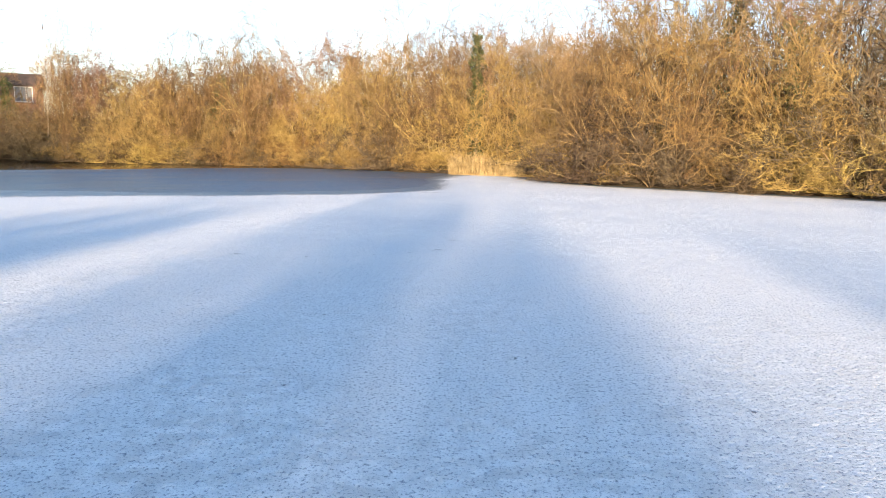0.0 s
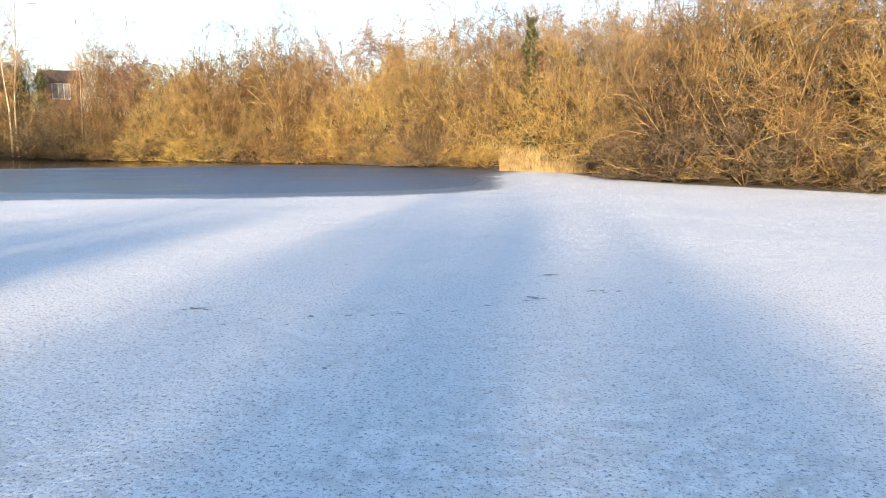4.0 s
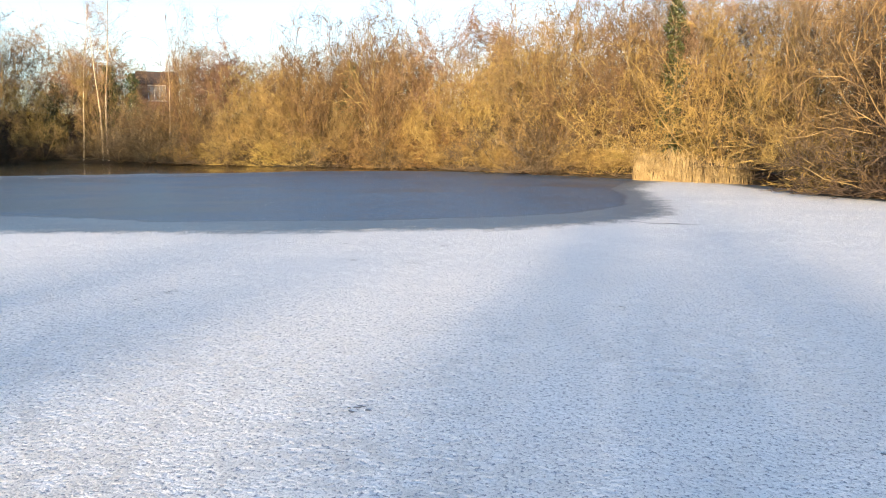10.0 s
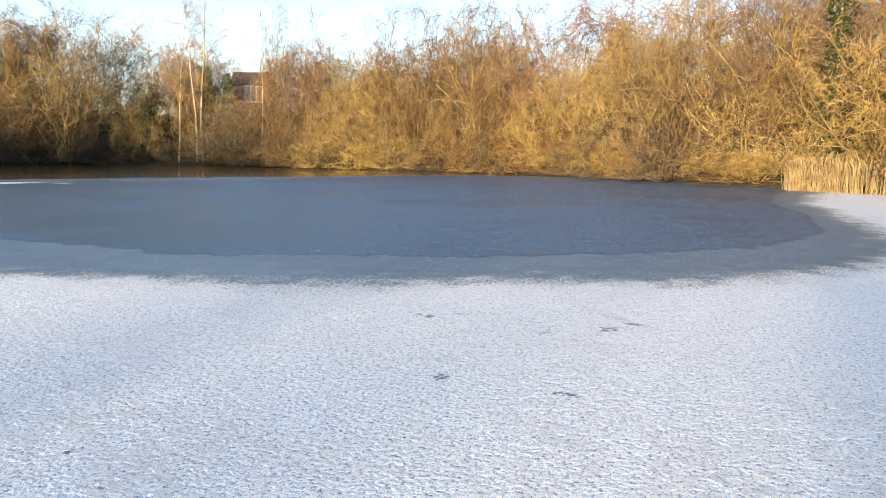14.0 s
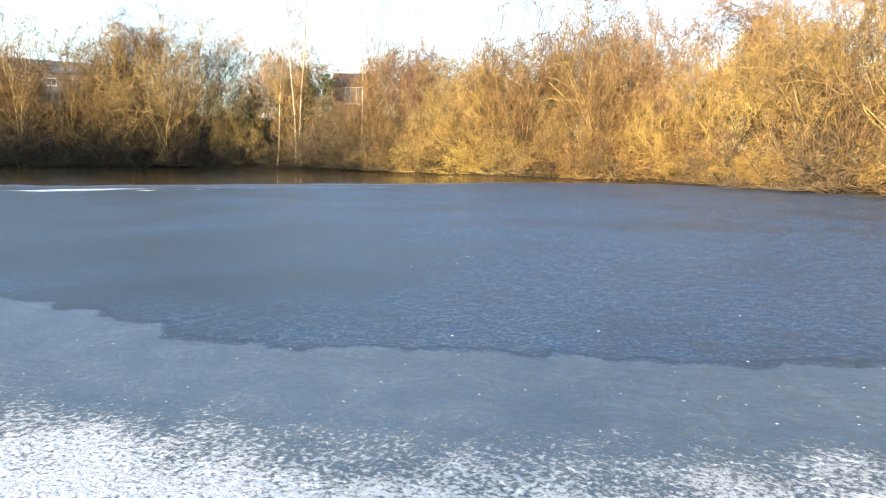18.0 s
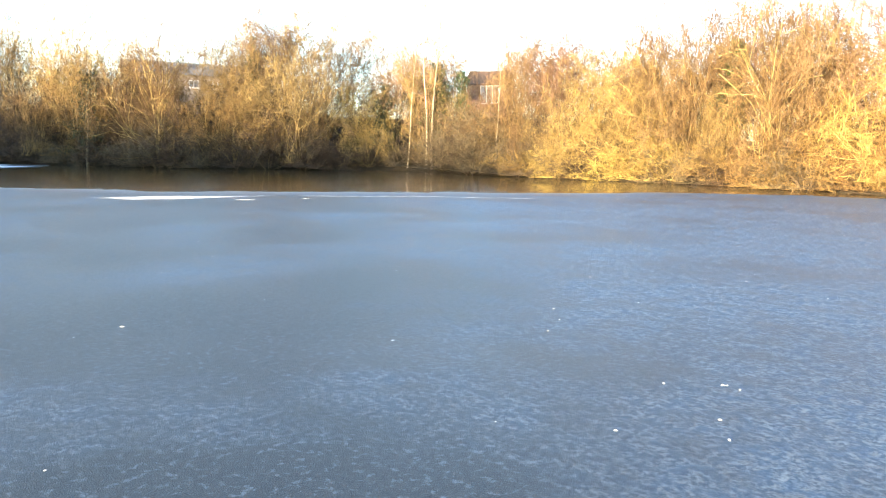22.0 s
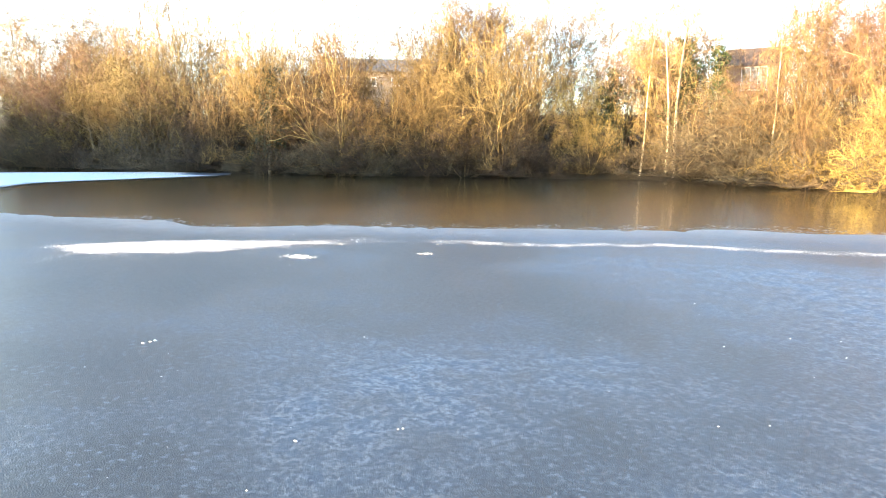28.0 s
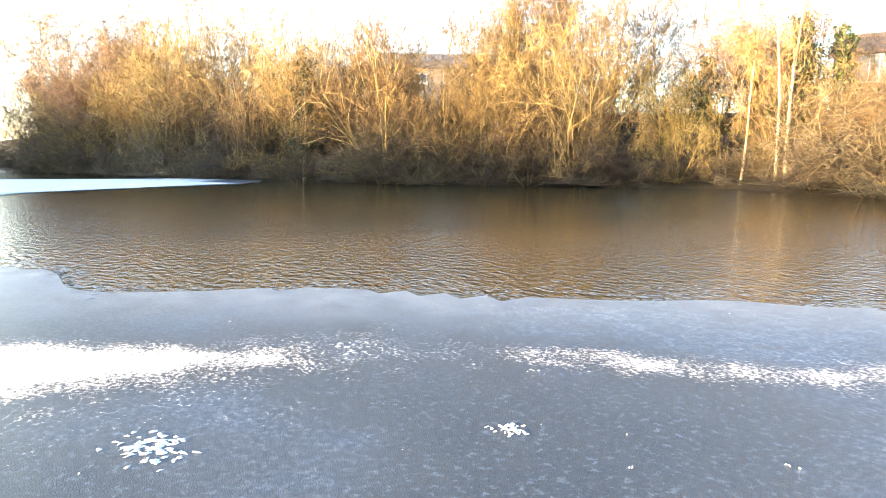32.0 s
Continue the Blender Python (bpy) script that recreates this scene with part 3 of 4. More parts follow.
# trees that stand out: kind, x, y, height of the top, breadth
for row in [("ash", 3.4, 90, 18.5, 0.8), ("alder", 9.2, 84, 14.8, 1.1), ("alder", 14.6, 65.5, 15.5, 0.9), ("birch", 20.6, 60, 18.5, 1.3), ("ash", 28, 52, 18.5, 1.2),
            ("alder", 25.5, 55, 17.5, 1.0), ("ash", 33, 48, 18, 1.2), ("alder", -21.4, 108, 15.4, 1.2), ("ash", -31.2, 110, 16.8, 0.5), ("alder", -51.2, 112, 19.8, 1.15),
            ("alder", -60, 111, 16.0, 1.0), ("alder", -57.5, 113, 15.8, 1.0), ("alder", -76, 117, 16.5, 0.9), ("alder", -44, 111, 14.5, 1.0)]:
    plant_at(*row)
for row in [("birch", -72.7, 108.9, 23, 1.0), ("birch", -69.7, 109.2, 21, 1.0), ("birch", -68.6, 109.0, 22, 1.0), ("birch", -57.4, 106.5, 16.5, 0.9), ("ash", -87, 103, 21.0, 1.0),
            ("ash", -90.6, 98, 20.2, 0.9), ("ash", -85, 106, 21.0, 0.9), ("alder", -81, 109, 18.6, 0.9), ("alder", -77, 111.5, 18.0, 1.0), ("ash", -93.5, 92.5, 18.4, 1.1),
            ("ash", -88.5, 98, 18.5, 1.0), ("alder", -141, 64, 22.5, 1.3), ("alder", -147, 62, 21.5, 1.2), ("alder", -115, 74, 14.5, 1.2)]:
    plant_at(*row)
for row in [("ash", -83, 141, 22, 1.0), ("alder", -73, 143, 21, 1.2), ("ash", -88.5, 133, 20.5, 1.1), ("alder", -66, 137, 18.5, 1.2), ("alder", -82.5, 124, 17.5, 1.0), ("ash", -67.5, 126, 16.5, 0.9)]:
    plant_at(*row)
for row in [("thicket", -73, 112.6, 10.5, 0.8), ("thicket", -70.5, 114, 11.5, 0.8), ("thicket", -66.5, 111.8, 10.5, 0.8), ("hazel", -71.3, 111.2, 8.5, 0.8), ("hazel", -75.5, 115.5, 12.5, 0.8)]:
    plant_at(*row)
for row in [("ash", 5.5, 83.5, 16.5, 0.6), ("ash", 10.2, 80.5, 17.5, 0.6), ("ash", 11.5, 69.5, 16.0, 0.6), ("birch", 7.2, 84.5, 17, 1.1), ("birch", -8.5, 96, 14.5, 1.1), ("ash", -25.5, 107.5, 15.5, 0.6)]:
    plant_at(*row)
for row in [("hazel", -133, 67, 18.5, 0.75), ("hazel", -126, 71, 17.5, 0.75), ("hazel", -119.5, 74.5, 14.5, 0.8), ("ash", -150, 68, 24, 1.0), ("ash", -110, 82, 16.5, 0.9), ("hazel", -101.5, 86, 10.5, 0.9),
            ("hazel", -63.6, 111.5, 12.5, 0.7), ("alder", -56.2, 110.5, 14.0, 0.8), ("hazel", -32.6, 105.7, 8.0, 0.8), ("hazel", -28.6, 106.5, 10.8, 0.8), ("hazel", -36.2, 107, 11.0, 0.8), ("alder", -70.5, 113.5, 15.0, 0.5),
            ("hazel", -55.6, 108.6, 11.5, 0.5), ("alder", -81.5, 131, 18.5, 0.9), ("alder", -78, 120, 14.5, 0.9), ("alder", -69.5, 138, 19.0, 0.9)]:
    plant_at(*row)
# shrubs on the bank
for row in [("willow", 17.8, 54, 11.0, 1.0), ("willow", 24.5, 47.6, 9.5, 1.1), ("willow", 30, 43, 9, 1.1), ("hazel", 12.6, 62, 7.6, 1.1), ("hazel", 14.5, 58.5, 8.5, 1.1), ("hazel", 12.5, 72, 9, 1),
            ("willow", -2.2, 88.8, 12.2, 0.9), ("willow", -11.6, 97.3, 12.6, 0.9), ("hazel", -6.5, 95, 12.4, 0.9), ("willow", -17, 103, 12.6, 0.85), ("hazel", -36.4, 107, 11.2, 0.9),
            ("hazel", -45.6, 107, 12.2, 0.9), ("hazel", -55.8, 107.5, 10.4, 0.9), ("hazel", -27, 107, 11.6, 0.8), ("hazel", -50, 107.5, 11.3, 0.9), ("willow", -40.5, 107.5, 11, 0.9)]:
    plant_at(*row)
for row in [("hazel", -92.5, 85.5, 10.4, 1.0), ("hazel", -86.3, 92, 9.6, 1.0), ("hazel", -81.8, 98.5, 10.0, 1.0), ("hazel", -76.3, 105.5, 10.6, 0.9), ("scrub", -64, 107.3, 8.6, 0.8),
            ("willow", -100.4, 80, 14.2, 0.65), ("alder", -137, 61, 16.6, 1.25), ("alder", -125, 66.5, 15.6, 1.2), ("alder", -130.5, 64.5, 17.0, 1.2), ("hazel", -147, 57, 15.5, 1.0),
            ("scrub", -107.7, 75.5, 8.6, 0.9), ("hazel", -94, 88, 12.4, 0.8), ("hazel", -60, 108, 10.6, 0.9), ("hazel", -118, 70, 12.4, 0.9)]:
    plant_at(*row)


def along(points, gap, seed):
    """Places along a line of points, a gap apart, with the way across it, away from the pond."""
    rng, rest = random.Random(seed), 0.0
    for (ax, ay), (bx, by) in zip(points, points[1:]):
        n = math.hypot(bx - ax, by - ay)
        while rest < n:
            s = rest / n
            yield ax + (bx - ax) * s, ay + (by - ay) * s, (by - ay) / n, -(bx - ax) / n, rng
            rest += gap * rng.uniform(0.75, 1.25)
        rest -= n


BANK = SHORE[:-1]
for x, y, nx, ny, rng in along(BANK, 2.3, 3):
    off = rng.uniform(-0.1, 1.0)
    reedy = 0.5 < x < 10 and y > 66
    if -74.5 < x < -67.5 and y > 100:
        off = rng.uniform(1.5, 2.6)
    # low bushes take the shade-dark colour in the west, mostly the golden one elsewhere
    plant_at("scrub" if x < -54 else rng.choice(["sallow", "sallow", "scrub"]), x + nx * (off + 3.6 * reedy), y + ny * (off + 3.6 * reedy), rng.uniform(2.6, 5.2), 1.25)
for x, y, nx, ny, rng in along(BANK, 5.4, 4):
    off = rng.uniform(2.5, 5.5)
    plant_at(rng.choice(["hazel", "willow", "willow"] if -48 < x < 3 else ["hazel", "hazel", "willow"]), x + nx * off, y + ny * off, rng.uniform(9.0, 12.0), 0.9)
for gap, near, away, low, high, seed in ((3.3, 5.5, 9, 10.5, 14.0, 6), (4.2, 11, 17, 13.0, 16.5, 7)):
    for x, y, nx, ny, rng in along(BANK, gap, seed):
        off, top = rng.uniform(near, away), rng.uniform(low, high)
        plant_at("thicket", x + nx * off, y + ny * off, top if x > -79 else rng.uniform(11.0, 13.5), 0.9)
for x, y, top in [(-21.5, 102.2, 3.6), (-18.6, 100.2, 4.2), (-15.6, 98.2, 4.0), (-12.6, 95.0, 3.4), (-9.8, 92.2, 2.8)]:
    plant_at("osier", x, y, top, 0.9)
# crowns that stand over the thicket
for x, y, nx, ny, rng in along(BANK[3:17], 6.5, 12):
    off = rng.uniform(5, 10)
    plant_at(rng.choice(["alder", "alder", "alder", "ash", "ash"]), x + nx * off, y + ny * off, rng.uniform(13.5, 17.5), rng.uniform(0.85, 1.1))

# the near bank behind the walk, whose gaps let the sun through in bands: from, to, y, height, gap
stand.seed(2)
for u0, u1, y0, top, gap, rows, wide in [(-3.0, -1.0, -24, 7.6, 0.7, 2, 0.65), (-0.4, 2.2, -24, 6.9, 0.65, 3, 0.65), (2.9, 4.2, -24, 6.4, 0.8, 1, 0.55), (4.7, 6.2, -24, 5.4, 0.9, 2, 0.65),
                                         (6.8, 8.8, -24, 6.8, 0.9, 2, 0.55), (-15.2, -8.6, -24, 7.6, 0.65, 3, 0.7), (-34, -16.4, -24, 6.2, 1.1, 3, 0.7), (10, 42, -22, 6.2, 2.2, 2, 0.75), (18.5, 34, -22, 9.4, 1.6, 2, 0.55),
                                         (-83, -62.5, -24, 18.9, 1.3, 3, 0.85), (-165, -84, -24, 20.2, 2.3, 2, 1.0)]:
    for row in range(rows):
        u = u0 + row * gap / rows
        while u <= u1:
            y = y0 - 3 * row + stand.uniform(-1.5, 1.5) + max(0.0, (-40 - u) * 0.2)
            plant_at("hedge", u + SUN_SLOPE * y, y, top * (stand.uniform(0.62, 1.15) if top < 10 else stand.uniform(0.88, 1.08)), wide)
            u += gap


# ---- evergreens ----
def ivy_tree(x, y, top, low, radius, n, seed, label="bare tree trunk thickly clad in dark green ivy"):
    """A trunk with ivy wrapped round it from a height to near its top."""
    rng = np.random.default_rng(seed)
    z = foot_z(x, y)
    h = top - z
    thing = new("ivy_clad_tree")
    thing.location = (x, y, z)
    zz = np.linspace(-0.3, h, 9)
    bend = np.cumsum(rng.normal(0, 0.08, (9, 2)), 0)
    r = np.linspace(0.2, 0.05, 9)
    trunk = [(*bend[k], zz[k], *bend[k + 1], zz[k + 1], r[k], r[k + 1]) for k in range(8)]
    rr = random.Random(seed)
    for k in range(26):
        j = rr.randint(3, 7)
        a, l = rr.uniform(0, 6.28), rr.uniform(0.8, 2.2)
        trunk.append((*bend[j], zz[j], bend[j][0] + math.cos(a) * l, bend[j][1] + math.sin(a) * l, zz[j] + l * rr.uniform(0.2, 1), 0.04, 0.015))
    part("trunk", tubes("trunk", trunk, TRUNK, 5), thing)
    t = rng.random(n)
    hgt = (low - z) + t * (h - (low - z)) * 0.96
    lump = 1 + 0.45 * np.sin(hgt * 1.7 + seed) + 0.3 * np.sin(hgt * 4.1)
    rad = radius * lump * (1.05 - 0.6 * t) * np.sqrt(rng.random(n)) + 0.12
    a = rng.random(n) * 6.283
    c = np.stack([np.interp(hgt, zz, bend[:, 0]) + np.cos(a) * rad, np.interp(hgt, zz, bend[:, 1]) + np.sin(a) * rad, hgt + rng.normal(0, 0.15, n)], 1)
    part("ivy", leaves("ivy", c, 0.13, IVY, seed), thing, "dark glossy ivy leaves")
    return tagged(thing, label, "tree")


ivy_tree(4.4, 80.6, 15.5, 2.0, 1.0, 2600, 1)
ivy_tree(-32.0, 107.6, 13.4, 5.0, 1.6, 2400, 2)
ivy_tree(22.0, 54.2, 17.0, 3.0, 1.2, 2600, 3)
ivy_tree(24.6, 50.6, 12.0, 1.0, 1.5, 2400, 4)
ivy_tree(-69.6, 111.4, 14.0, 3.0, 2.0, 3200, 5, "ivy-covered tree standing beside the brick house")
ivy_tree(-98.0, 79.6, 11.5, 1.5, 2.0, 2400, 6, "shrubby tree with patches of green ivy on the bank")
ivy_tree(-88.0, 96.5, 17.0, 6.0, 0.9, 1800, 7)
ivy_tree(-67.2, 113.4, 13.2, 2.5, 1.2, 2400, 10)
ivy_tree(-76.2, 108.6, 11.5, 2.5, 1.7, 2400, 8)
ivy_tree(9.4, 80.2, 8.5, 1.5, 1.7, 2200, 9)


def conifer(x, y, top):
    z = foot_z(x, y)
    h, rng = top - z, random.Random(9)
    thing = new("conifer_tree")
    thing.location = (x, y, z)
    part("trunk", tubes("trunk", [(0, 0, -0.3, 0, 0, h * 0.5, 0.22, 0.14), (0, 0, h * 0.5, 0, 0, h, 0.14, 0.03)], TRUNK, 6), thing)
    fans = []
    for k in range(240):
        f = 0.4 + 0.58 * (k + rng.random()) / 240
        a, l = rng.uniform(0, 6.28), (4.0 * math.sqrt(max(0.0, 1.02 - f)) + 0.25) * rng.uniform(0.6, 1.1)
        tip = Vector((math.cos(a) * l, math.sin(a) * l, h * f + 0.3 * l))
        root = Vector((0, 0, h * f))
        for j in range(12):
            p = root.lerp(tip, (j + 0.6) / 12)
            q = p + Vector((rng.gauss(0, 0.22), rng.gauss(0, 0.22), rng.uniform(-0.2, 0.25)))
            fans.append((*p, *q, 0.07, 0.02))
    part("crown", tubes("crown", fans, NEEDLE, 3), thing)
    return tagged(thing, "dark green conifer rising behind the bare thicket", "tree")


conifer(-13.0, 111, 16.4)

# ---- reeds ----
rr, blades = random.Random(21), []
for k in range(760):
    s = rr.random()
    x, y = 1.5 + 7.5 * s, 77.0 - 5.0 * s + rr.uniform(-0.4, 1.6)
    h = rr.triangular(0.6, 2.7, 1.7) * (1.0 if s < 0.55 else 0.8)
    lean_x, lean_y = rr.gauss(0, 0.14), rr.gauss(0, 0.14)
    blades.append((x, y, -0.3, x + lean_x * h * 0.6, y + lean_y * h * 0.6, h * 0.75, 0.018, 0.013))
    blades.append((x + lean_x * h * 0.6, y + lean_y * h * 0.6, h * 0.75, x + lean_x * h * 1.3, y + lean_y * h * 1.3, h * 1.02, 0.03, 0.006))
    if rr.random() < 0.5:
        a = rr.uniform(0, 6.28)
        blades.append((x, y, h * 0.4, x + 0.35 * math.cos(a), y + 0.35 * math.sin(a), h * 0.65, 0.022, 0.005))
tagged(new("reeds", tubes("reeds", blades, STRAW, 3)), "bed of dry straw-coloured reeds at the pond's edge", "reeds", kind="stuff")

# fallen stems and brambles along the water's edge
tangle = []
for x, y, nx, ny, rng in along(BANK, 0.05, 8):
    o, a, l = rng.uniform(-0.35, 2.2), rng.uniform(0, 6.28), rng.uniform(0.3, 1.2)
    px, py = x + nx * o, y + ny * o
    z = max(0.0, 0.75 * (1 - math.exp(-max(o, 0) / 1.6)) - 0.1) + rng.random() ** 2 * 1.0
    tangle.append((px, py, z, px + math.cos(a) * l, py + math.sin(a) * l, max(0.02, z + rng.uniform(-0.5, 0.5) * l), 0.02, 0.008))
tagged(new("bank_brambles", tubes("bank_brambles", tangle, SCRUB, 3)), "tangled grey-brown brambles and fallen stems along the bank", "brambles", kind="stuff")


# ---- houses ----
def box(bm, x0, y0, z0, x1, y1, z1):
    v = [bm.verts.new((x, y, z)) for z in (z0, z1) for x, y in ((x0, y0), (x1, y0), (x1, y1), (x0, y1))]
    for q in ((3, 2, 1, 0), (4, 5, 6, 7), (0, 1, 5, 4), (1, 2, 6, 5), (2, 3, 7, 6), (3, 0, 4, 7)):
        bm.faces.new([v[k] for k in q])


def boxes(name, mat, parent, *sizes, label=""):
    bm = bmesh.new()
    for s in sizes:
        box(bm, *s)
    me = bpy.data.meshes.new(name)
    bm.to_mesh(me)
    bm.free()
    me.materials.append(mat)
    return part(name, me, parent, label)


def brickwork(name, one, two, mortar, scale):
    m, nodes, links, b = material(name, one, 0.9)
    c = nodes.new("ShaderNodeTexCoord")
    t = nodes.new("ShaderNodeTexBrick")
    t.inputs["Color1"].default_value, t.inputs["Color2"].default_value, t.inputs["Mortar"].default_value = (*one, 1), (*two, 1), (*mortar, 1)
    t.inputs["Scale"].default_value = scale
    mp = nodes.new("ShaderNodeMapping")
    mp.inputs["Rotation"].default_value = (radians(90), 0, 0)
    links.new(c.outputs["Object"], mp.inputs[0])
    links.new(mp.outputs[0], t.inputs["Vector"])
    stain = ramp(nodes, links, noise_tex(nodes, links, 0.8, 5), [(0.3, (0.7, 0.7, 0.7)), (0.7, (1.1, 1.1, 1.1))])
    links.new(mix(nodes, links, 0.7, t.outputs["Color"], stain, "MULTIPLY"), b.inputs["Base Color"])
    bump(nodes, links, b, t.outputs["Fac"], -0.4, 0.01)
    return m


BRICK = brickwork("red_brick", (0.15, 0.085, 0.072), (0.20, 0.12, 0.10), (0.38, 0.34, 0.3), 2.2)
TILES = brickwork("brown_roof_tiles", (0.085, 0.06, 0.045), (0.13, 0.09, 0.068), (0.06, 0.045, 0.035), 1.6)
SLATE = brickwork("grey_roof_slates", (0.16, 0.16, 0.17), (0.22, 0.22, 0.23), (0.09, 0.09, 0.09), 1.6)
BUFF = brickwork("pale_buff_brick", (0.34, 0.27, 0.21), (0.4, 0.32, 0.25), (0.42, 0.38, 0.33), 2.2)
WHITE = material("white_painted_frame", (0.8, 0.8, 0.78), 0.45)[0]
# grey base colour stands in for pale sky reflected by the panes
GLASS, _, _, glass_b = material("sky_toned_window_glass", (0.22, 0.24, 0.26), 0.05)
glass_b.inputs["IOR"].default_value = 1.5


def roof(thing, x0, x1, y0, y1, eaves, ridge, mat, over=0.4):
    """A gabled roof, 0.16 m thick, its ridge along x."""
    bm = bmesh.new()
    ym = (y0 + y1) / 2
    for side, ya in ((-1, y0 - over), (1, y1 + over)):
        drop = (ridge - eaves) / (ym - y0) * over
        ring = [(x0 - over, ya, eaves - drop), (x1 + over, ya, eaves - drop), (x1 + over, ym, ridge), (x0 - over, ym, ridge)]
        lo = [bm.verts.new(p) for p in ring]
        hi = [bm.verts.new((p[0], p[1], p[2] + 0.16)) for p in ring]
        for q in ((lo[3], lo[2], lo[1], lo[0]), tuple(hi), *[(lo[k], lo[(k + 1) % 4], hi[(k + 1) % 4], hi[k]) for k in range(4)]):
            bm.faces.new(q)
    bmesh.ops.recalc_face_normals(bm, faces=bm.faces)
    me = bpy.data.meshes.new("roof")
    bm.to_mesh(me)
    bm.free()
    me.materials.append(mat)
    return part("roof", me, thing)


def window(thing, x, z, w, h, lights):
    """A framed window in the front wall, at y = 0: frame, mullions, panes and a sill."""
    f = boxes("window_frame", WHITE, thing, (x - w / 2, -0.04, z - h / 2, x - w / 2 + 0.11, 0.1, z + h / 2), (x + w / 2 - 0.11, -0.04, z - h / 2, x + w / 2, 0.1, z + h / 2),
              (x - w / 2 + 0.11, -0.04, z - h / 2, x + w / 2 - 0.11, 0.1, z - h / 2 + 0.13), (x - w / 2 + 0.11, -0.04, z + h / 2 - 0.13, x + w / 2 - 0.11, 0.1, z + h / 2),
              label="white-painted window frame")
    step = (w - 0.22) / lights
    for k in range(lights):
        a = x - w / 2 + 0.11 + k * step
        boxes("pane", GLASS, f, (a + 0.05 * (k > 0), 0.03, z - h / 2 + 0.13, a + step - 0.05 * (k < lights - 1), 0.05, z + h / 2 - 0.13), label="glass with a pale sky reflection put into its colour")
        if k:
            boxes("mullion", WHITE, f, (a - 0.05, -0.03, z - h / 2 + 0.13, a + 0.05, 0.09, z + h / 2 - 0.13))
    boxes("sill", WHITE, f, (x - w / 2 - 0.08, -0.16, z - h / 2 - 0.1, x + w / 2 + 0.08, 0.1, z - h / 2))


def wall_with_holes(thing, mat, x0, x1, z0, z1, depth, holes):
    """The four walls of a house; the front one, at y = 0, has holes (x, z, w, h) that follow one another along x on one storey."""
    bm, at = bmesh.new(), x0
    for x, z, w, h in holes:
        box(bm, at, 0, z0, x - w / 2, 0.25, z1)
        box(bm, x - w / 2, 0, z0, x + w / 2, 0.25, z - h / 2 - 0.1)
        box(bm, x - w / 2, 0, z + h / 2, x + w / 2, 0.25, z1)
        at = x + w / 2
    box(bm, at, 0, z0, x1, 0.25, z1)
    bmesh.ops.remove_doubles(bm, verts=bm.verts, dist=0.001)
    me = bpy.data.meshes.new("wall")
    bm.to_mesh(me)
    bm.free()
    me.materials.append(mat)
    part("wall", me, thing)
    for side in ((x0, 0.25, z0, x0 + 0.25, depth, z1), (x1 - 0.25, 0.25, z0, x1, depth, z1), (x0 + 0.25, depth - 0.25, z0, x1 - 0.25, depth, z1)):
        boxes("wall", mat, thing, side)


brick_house = new("brick_house")
brick_house.matrix_basis = pose(-74.5, 130.0, 0, 0, 0, 24)
holes = [(0, 11.5, 2.9, 2.7)]
wall_with_holes(brick_house, BRICK, -3.6, 2.4, 3.0, 13.1, 7.5, holes)
window(brick_house, *holes[0], 3)
roof(brick_house, -3.6, 2.4, 0, 7.5, 13.1, 15.3, TILES)
for gx in (-3.6, 2.15):
    boxes("gable", BRICK, brick_house, (gx, 1.6, 13.1, gx + 0.25, 5.9, 14.0))
tagged(brick_house, "red brick house with a large white-framed window and tiled roof", "house")

pale_house = new("pale_house")
pale_house.matrix_basis = pose(-113, 106, 0, 0, 0, 62)
holes = [(-9 + 3.6 * k, 12.5, 1.5, 1.2) for k in range(6)]
wall_with_holes(pale_house, BUFF, -12, 12, 3.0, 14.0, 8, holes)
for hole in holes:
    window(pale_house, *hole, 2)
roof(pale_house, -12, 12, 0, 8, 14.0, 16.0, SLATE)
tagged(pale_house, "long pale buff-brick house with a low grey slate roof", "house")


# ---- marks and lumps on the ice ----
DARK_ICE = material("dark_wet_ice", (0.15, 0.165, 0.19), 0.5)[0]


def patch(rng, verts, faces, x, y, length, breadth, turn, z, dome):
    """One ragged low blob, a fan round its middle."""
    n, c, i = 11, (math.cos(turn), math.sin(turn)), len(verts)
    verts.append((x, y, z + dome))
    for k in range(n):
        a, r = 2 * math.pi * k / n, rng.uniform(0.45, 1.1)
        px, py = math.cos(a) * length * r, math.sin(a) * breadth * r
        verts.append((x + px * c[0] - py * c[1], y + px * c[1] + py * c[0], z))
    faces.extend((i, i + 1 + k, i + 1 + (k + 1) % n) for k in range(n))


rng = random.Random(31)
verts, faces = [], []
for k in range(20):
    s = k / 19
    x, y = -2.7 + 6.4 * s + rng.gauss(0, 0.06), 16.95 + 3.5 * s - 0.9 * math.sin(math.pi * s) * 0.4 + rng.gauss(0, 0.08)
    patch(rng, verts, faces, x, y, rng.uniform(0.03, 0.08), rng.uniform(0.015, 0.035), rng.gauss(0.3, 0.5), 0.004, 0.001)
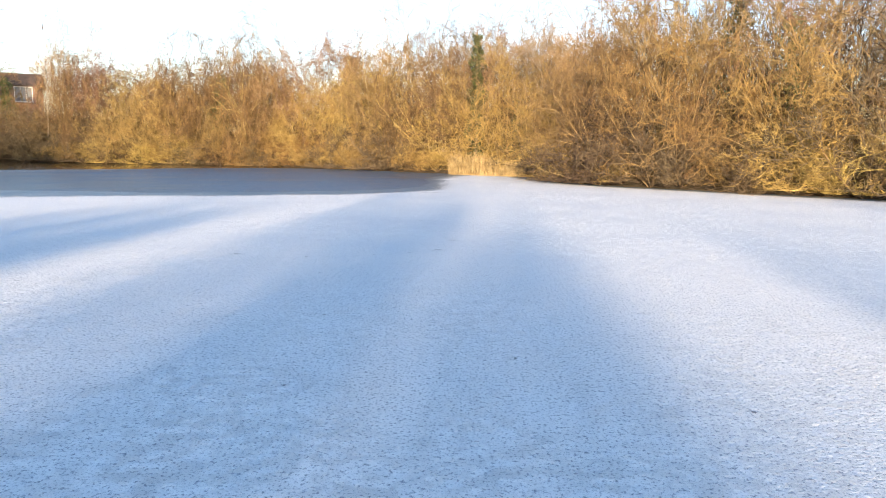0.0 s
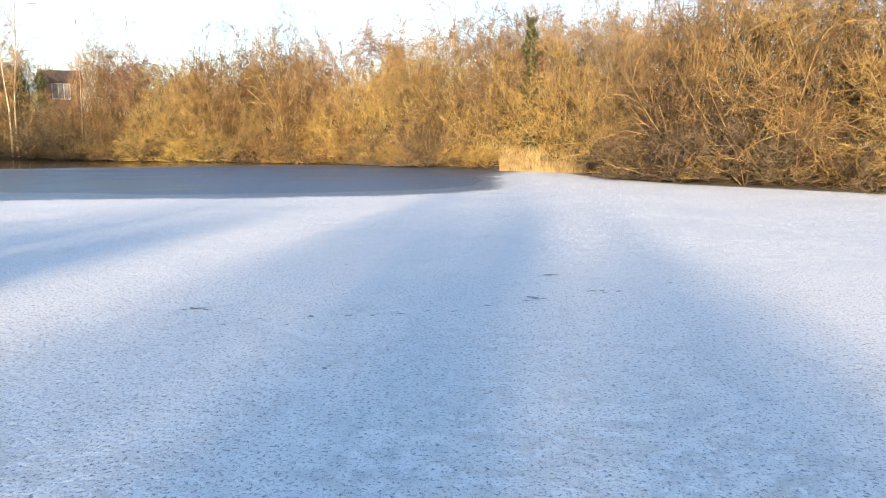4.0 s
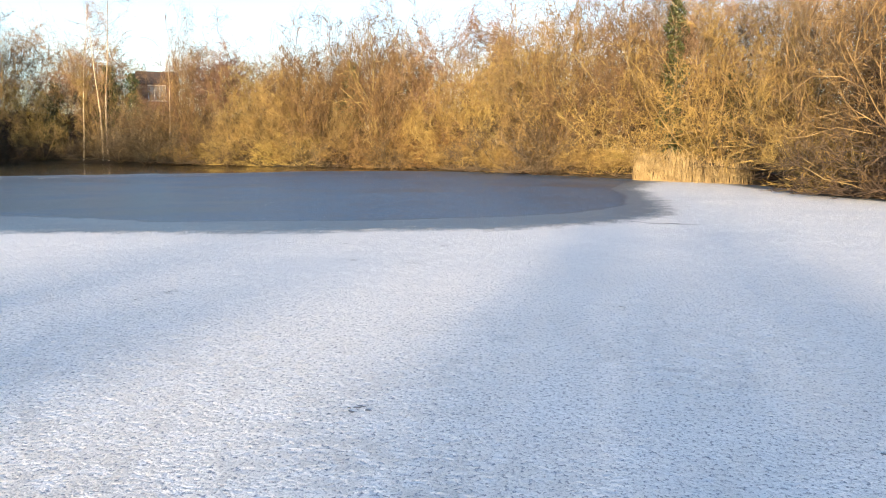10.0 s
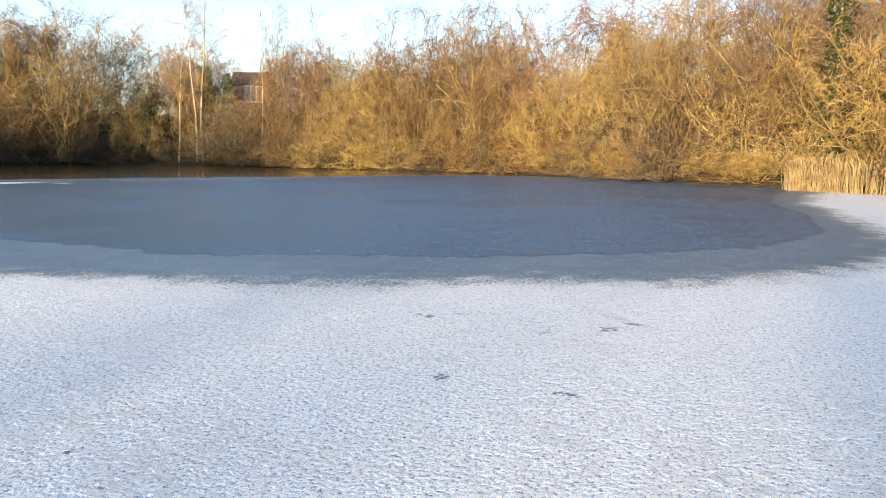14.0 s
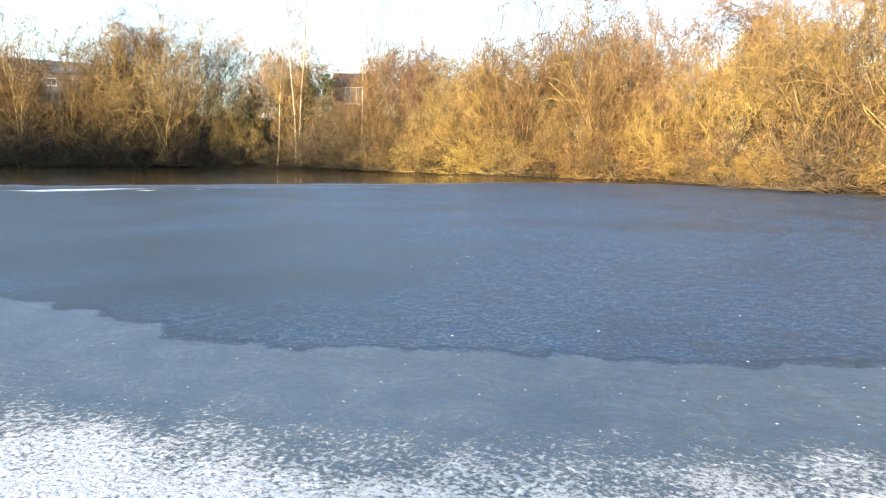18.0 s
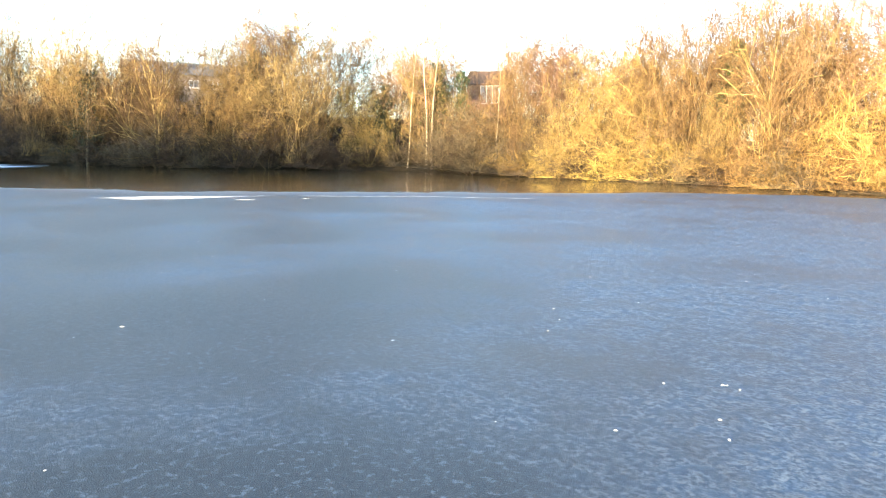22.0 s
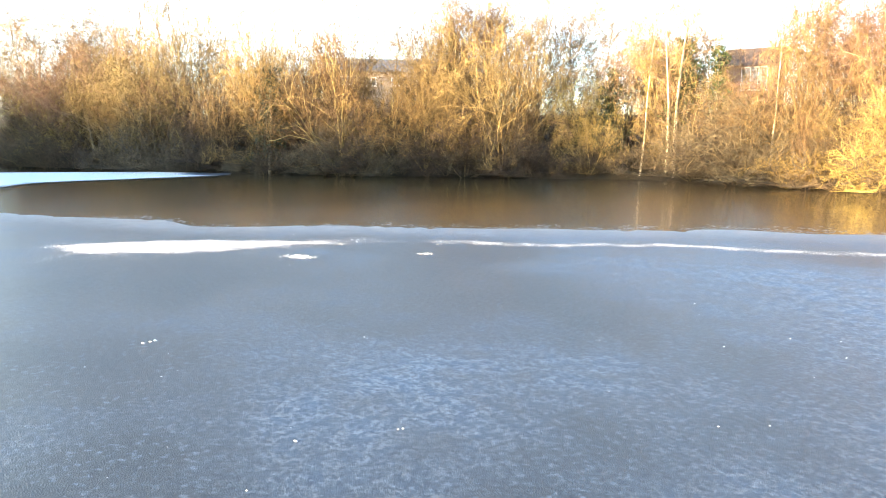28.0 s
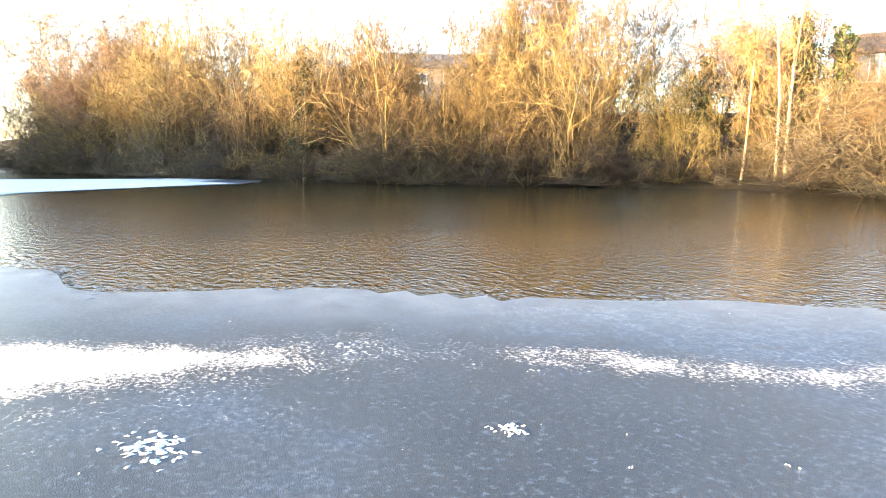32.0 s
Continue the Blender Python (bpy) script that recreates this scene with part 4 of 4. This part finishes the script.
for x, y, l, b, turn in [(1.0, 18.8, 0.2, 0.05, 0.3), (1.53, 20.65, 0.3, 0.06, 0.2), (2.0, 19.4, 0.16, 0.06, 0.1), (0.38, 25.8, 0.16, 0.09, 0.5), (-3.65, 25.9, 0.1, 0.06, 0),
                         (-5.05, 33.3, 0.16, 0.06, 0.4), (-6.24, 33.35, 0.12, 0.06, 1), (-6.8, 35.9, 0.12, 0.04, 0), (-4.7, 36.2, 0.15, 0.05, 0), (-7.8, 29.8, 0.09, 0.06, 0),
                         (-7.2, 35.6, 0.14, 0.06, 0.2), (-4.96, 35.8, 0.14, 0.06, 0.2), (-5.6, 35.4, 0.1, 0.05, 0), (0.5, 42.5, 0.95, 0.28, 0.1), (-3.3, 17.7, 0.25, 0.05, 0.2)]:
    for n in range(7):
        patch(rng, verts, faces, x + rng.gauss(0, l * 0.42), y + rng.gauss(0, b * 0.7), l * rng.uniform(0.15, 0.55), b * rng.uniform(0.15, 0.5), turn + rng.gauss(0, 0.5), 0.004 + 0.0006 * n, 0.001)
for k in range(60):
    patch(rng, verts, faces, rng.uniform(-9, 12), rng.uniform(6, 40), rng.uniform(0.02, 0.07), rng.uniform(0.015, 0.04), rng.uniform(0, 3), 0.004, 0.001)
tagged(new("thaw_marks", raw_mesh("thaw_marks", verts, faces, DARK_ICE)), "dark thawed marks scattered over the frosted ice", "thaw marks", kind="stuff")

FROST = material("white_frost_lumps", (0.66, 0.69, 0.73), 0.8)[0]
verts, faces = [], []
keep_in = lambda x, y: inside(GREY, np.array(x), np.array(y)) > 0.3 and inside(OPEN, np.array(x), np.array(y)) < -0.6
for k in range(900):
    x, y = rng.uniform(-48, 0), rng.uniform(35, 80)
    if keep_in(x, y):
        s = rng.choice([0.006, 0.008, 0.01, 0.014, 0.022])
        patch(rng, verts, faces, x, y, s * rng.uniform(0.7, 1.6), s * rng.uniform(0.4, 1), rng.uniform(0, 3), 0.003, s * 0.4)
for k in range(4200):
    x, y = rng.uniform(-26, 2), rng.uniform(34, 50)
    if keep_in(x, y) and inside(FRESH, np.array(x), np.array(y)) < 0.1:
        s = rng.choice([0.003, 0.004, 0.006, 0.008, 0.013])
        patch(rng, verts, faces, x, y, s * rng.uniform(0.7, 1.6), s * rng.uniform(0.4, 1), rng.uniform(0, 3), 0.003, s * 0.4)
for x, y, size, n in [(-39.45, 59.3, 0.24, 70), (-38.4, 62.0, 0.14, 40), (-37.4, 62.35, 0.06, 3), (-36.8, 63.5, 0.05, 3), (-40.97, 61, 0.12, 5), (-39.7, 63.2, 0.08, 4), (-41.5, 61.8, 0.25, 8),
                      (-32.4, 57.3, 0.06, 3), (-29.6, 56.2, 0.06, 3), (-33.6, 55, 0.1, 5), (-14.2, 46.6, 0.1, 4)]:
    for k in range(n):
        patch(rng, verts, faces, x + rng.gauss(0, size * 0.6), y + rng.gauss(0, size * 0.5), size * rng.uniform(0.08, 0.34), size * rng.uniform(0.05, 0.17), rng.uniform(0, 3), 0.003, 0.01)
tagged(new("frost_lumps", raw_mesh("frost_lumps", verts, faces, FROST)), "small white lumps of frost on the clear ice", "frost lumps", kind="stuff")

# broken thin ice and frost along the rim of the open water
SLUSH = material("thin_grey_slush_ice", (0.10, 0.12, 0.145), 0.4)[0]
verts, faces = [], []
gx, gy = np.meshgrid(np.arange(-52, -30, 0.11), np.arange(54, 78, 0.11))
pick = np.random.default_rng(8)
gx, gy = gx + pick.uniform(-0.05, 0.05, gx.shape), gy + pick.uniform(-0.05, 0.05, gy.shape)
away = rim(gx, gy)
chance = np.where(away < 0, np.exp(-(away / 0.5) ** 2) * 0.7, np.exp(-(away / 0.8) ** 2) * 0.75) * (0.55 + 0.45 * np.sin(gx * 1.9 + gy * 1.3))
for x, y, d in zip(*(c[pick.random(gx.shape) < chance].tolist() for c in (gx, gy, away))):
    s = rng.uniform(0.02, 0.065)
    patch(rng, verts, faces, x, y, s * rng.uniform(1, 1.8), s * rng.uniform(0.5, 1), rng.gauss(0.75, 0.5), 0.004 if d < 0.1 else -0.022, s * 0.15)
tagged(new("slush_ice", raw_mesh("slush_ice", verts, faces, SLUSH)), "broken grey slush ice along the open water's edge", "slush ice", kind="stuff")
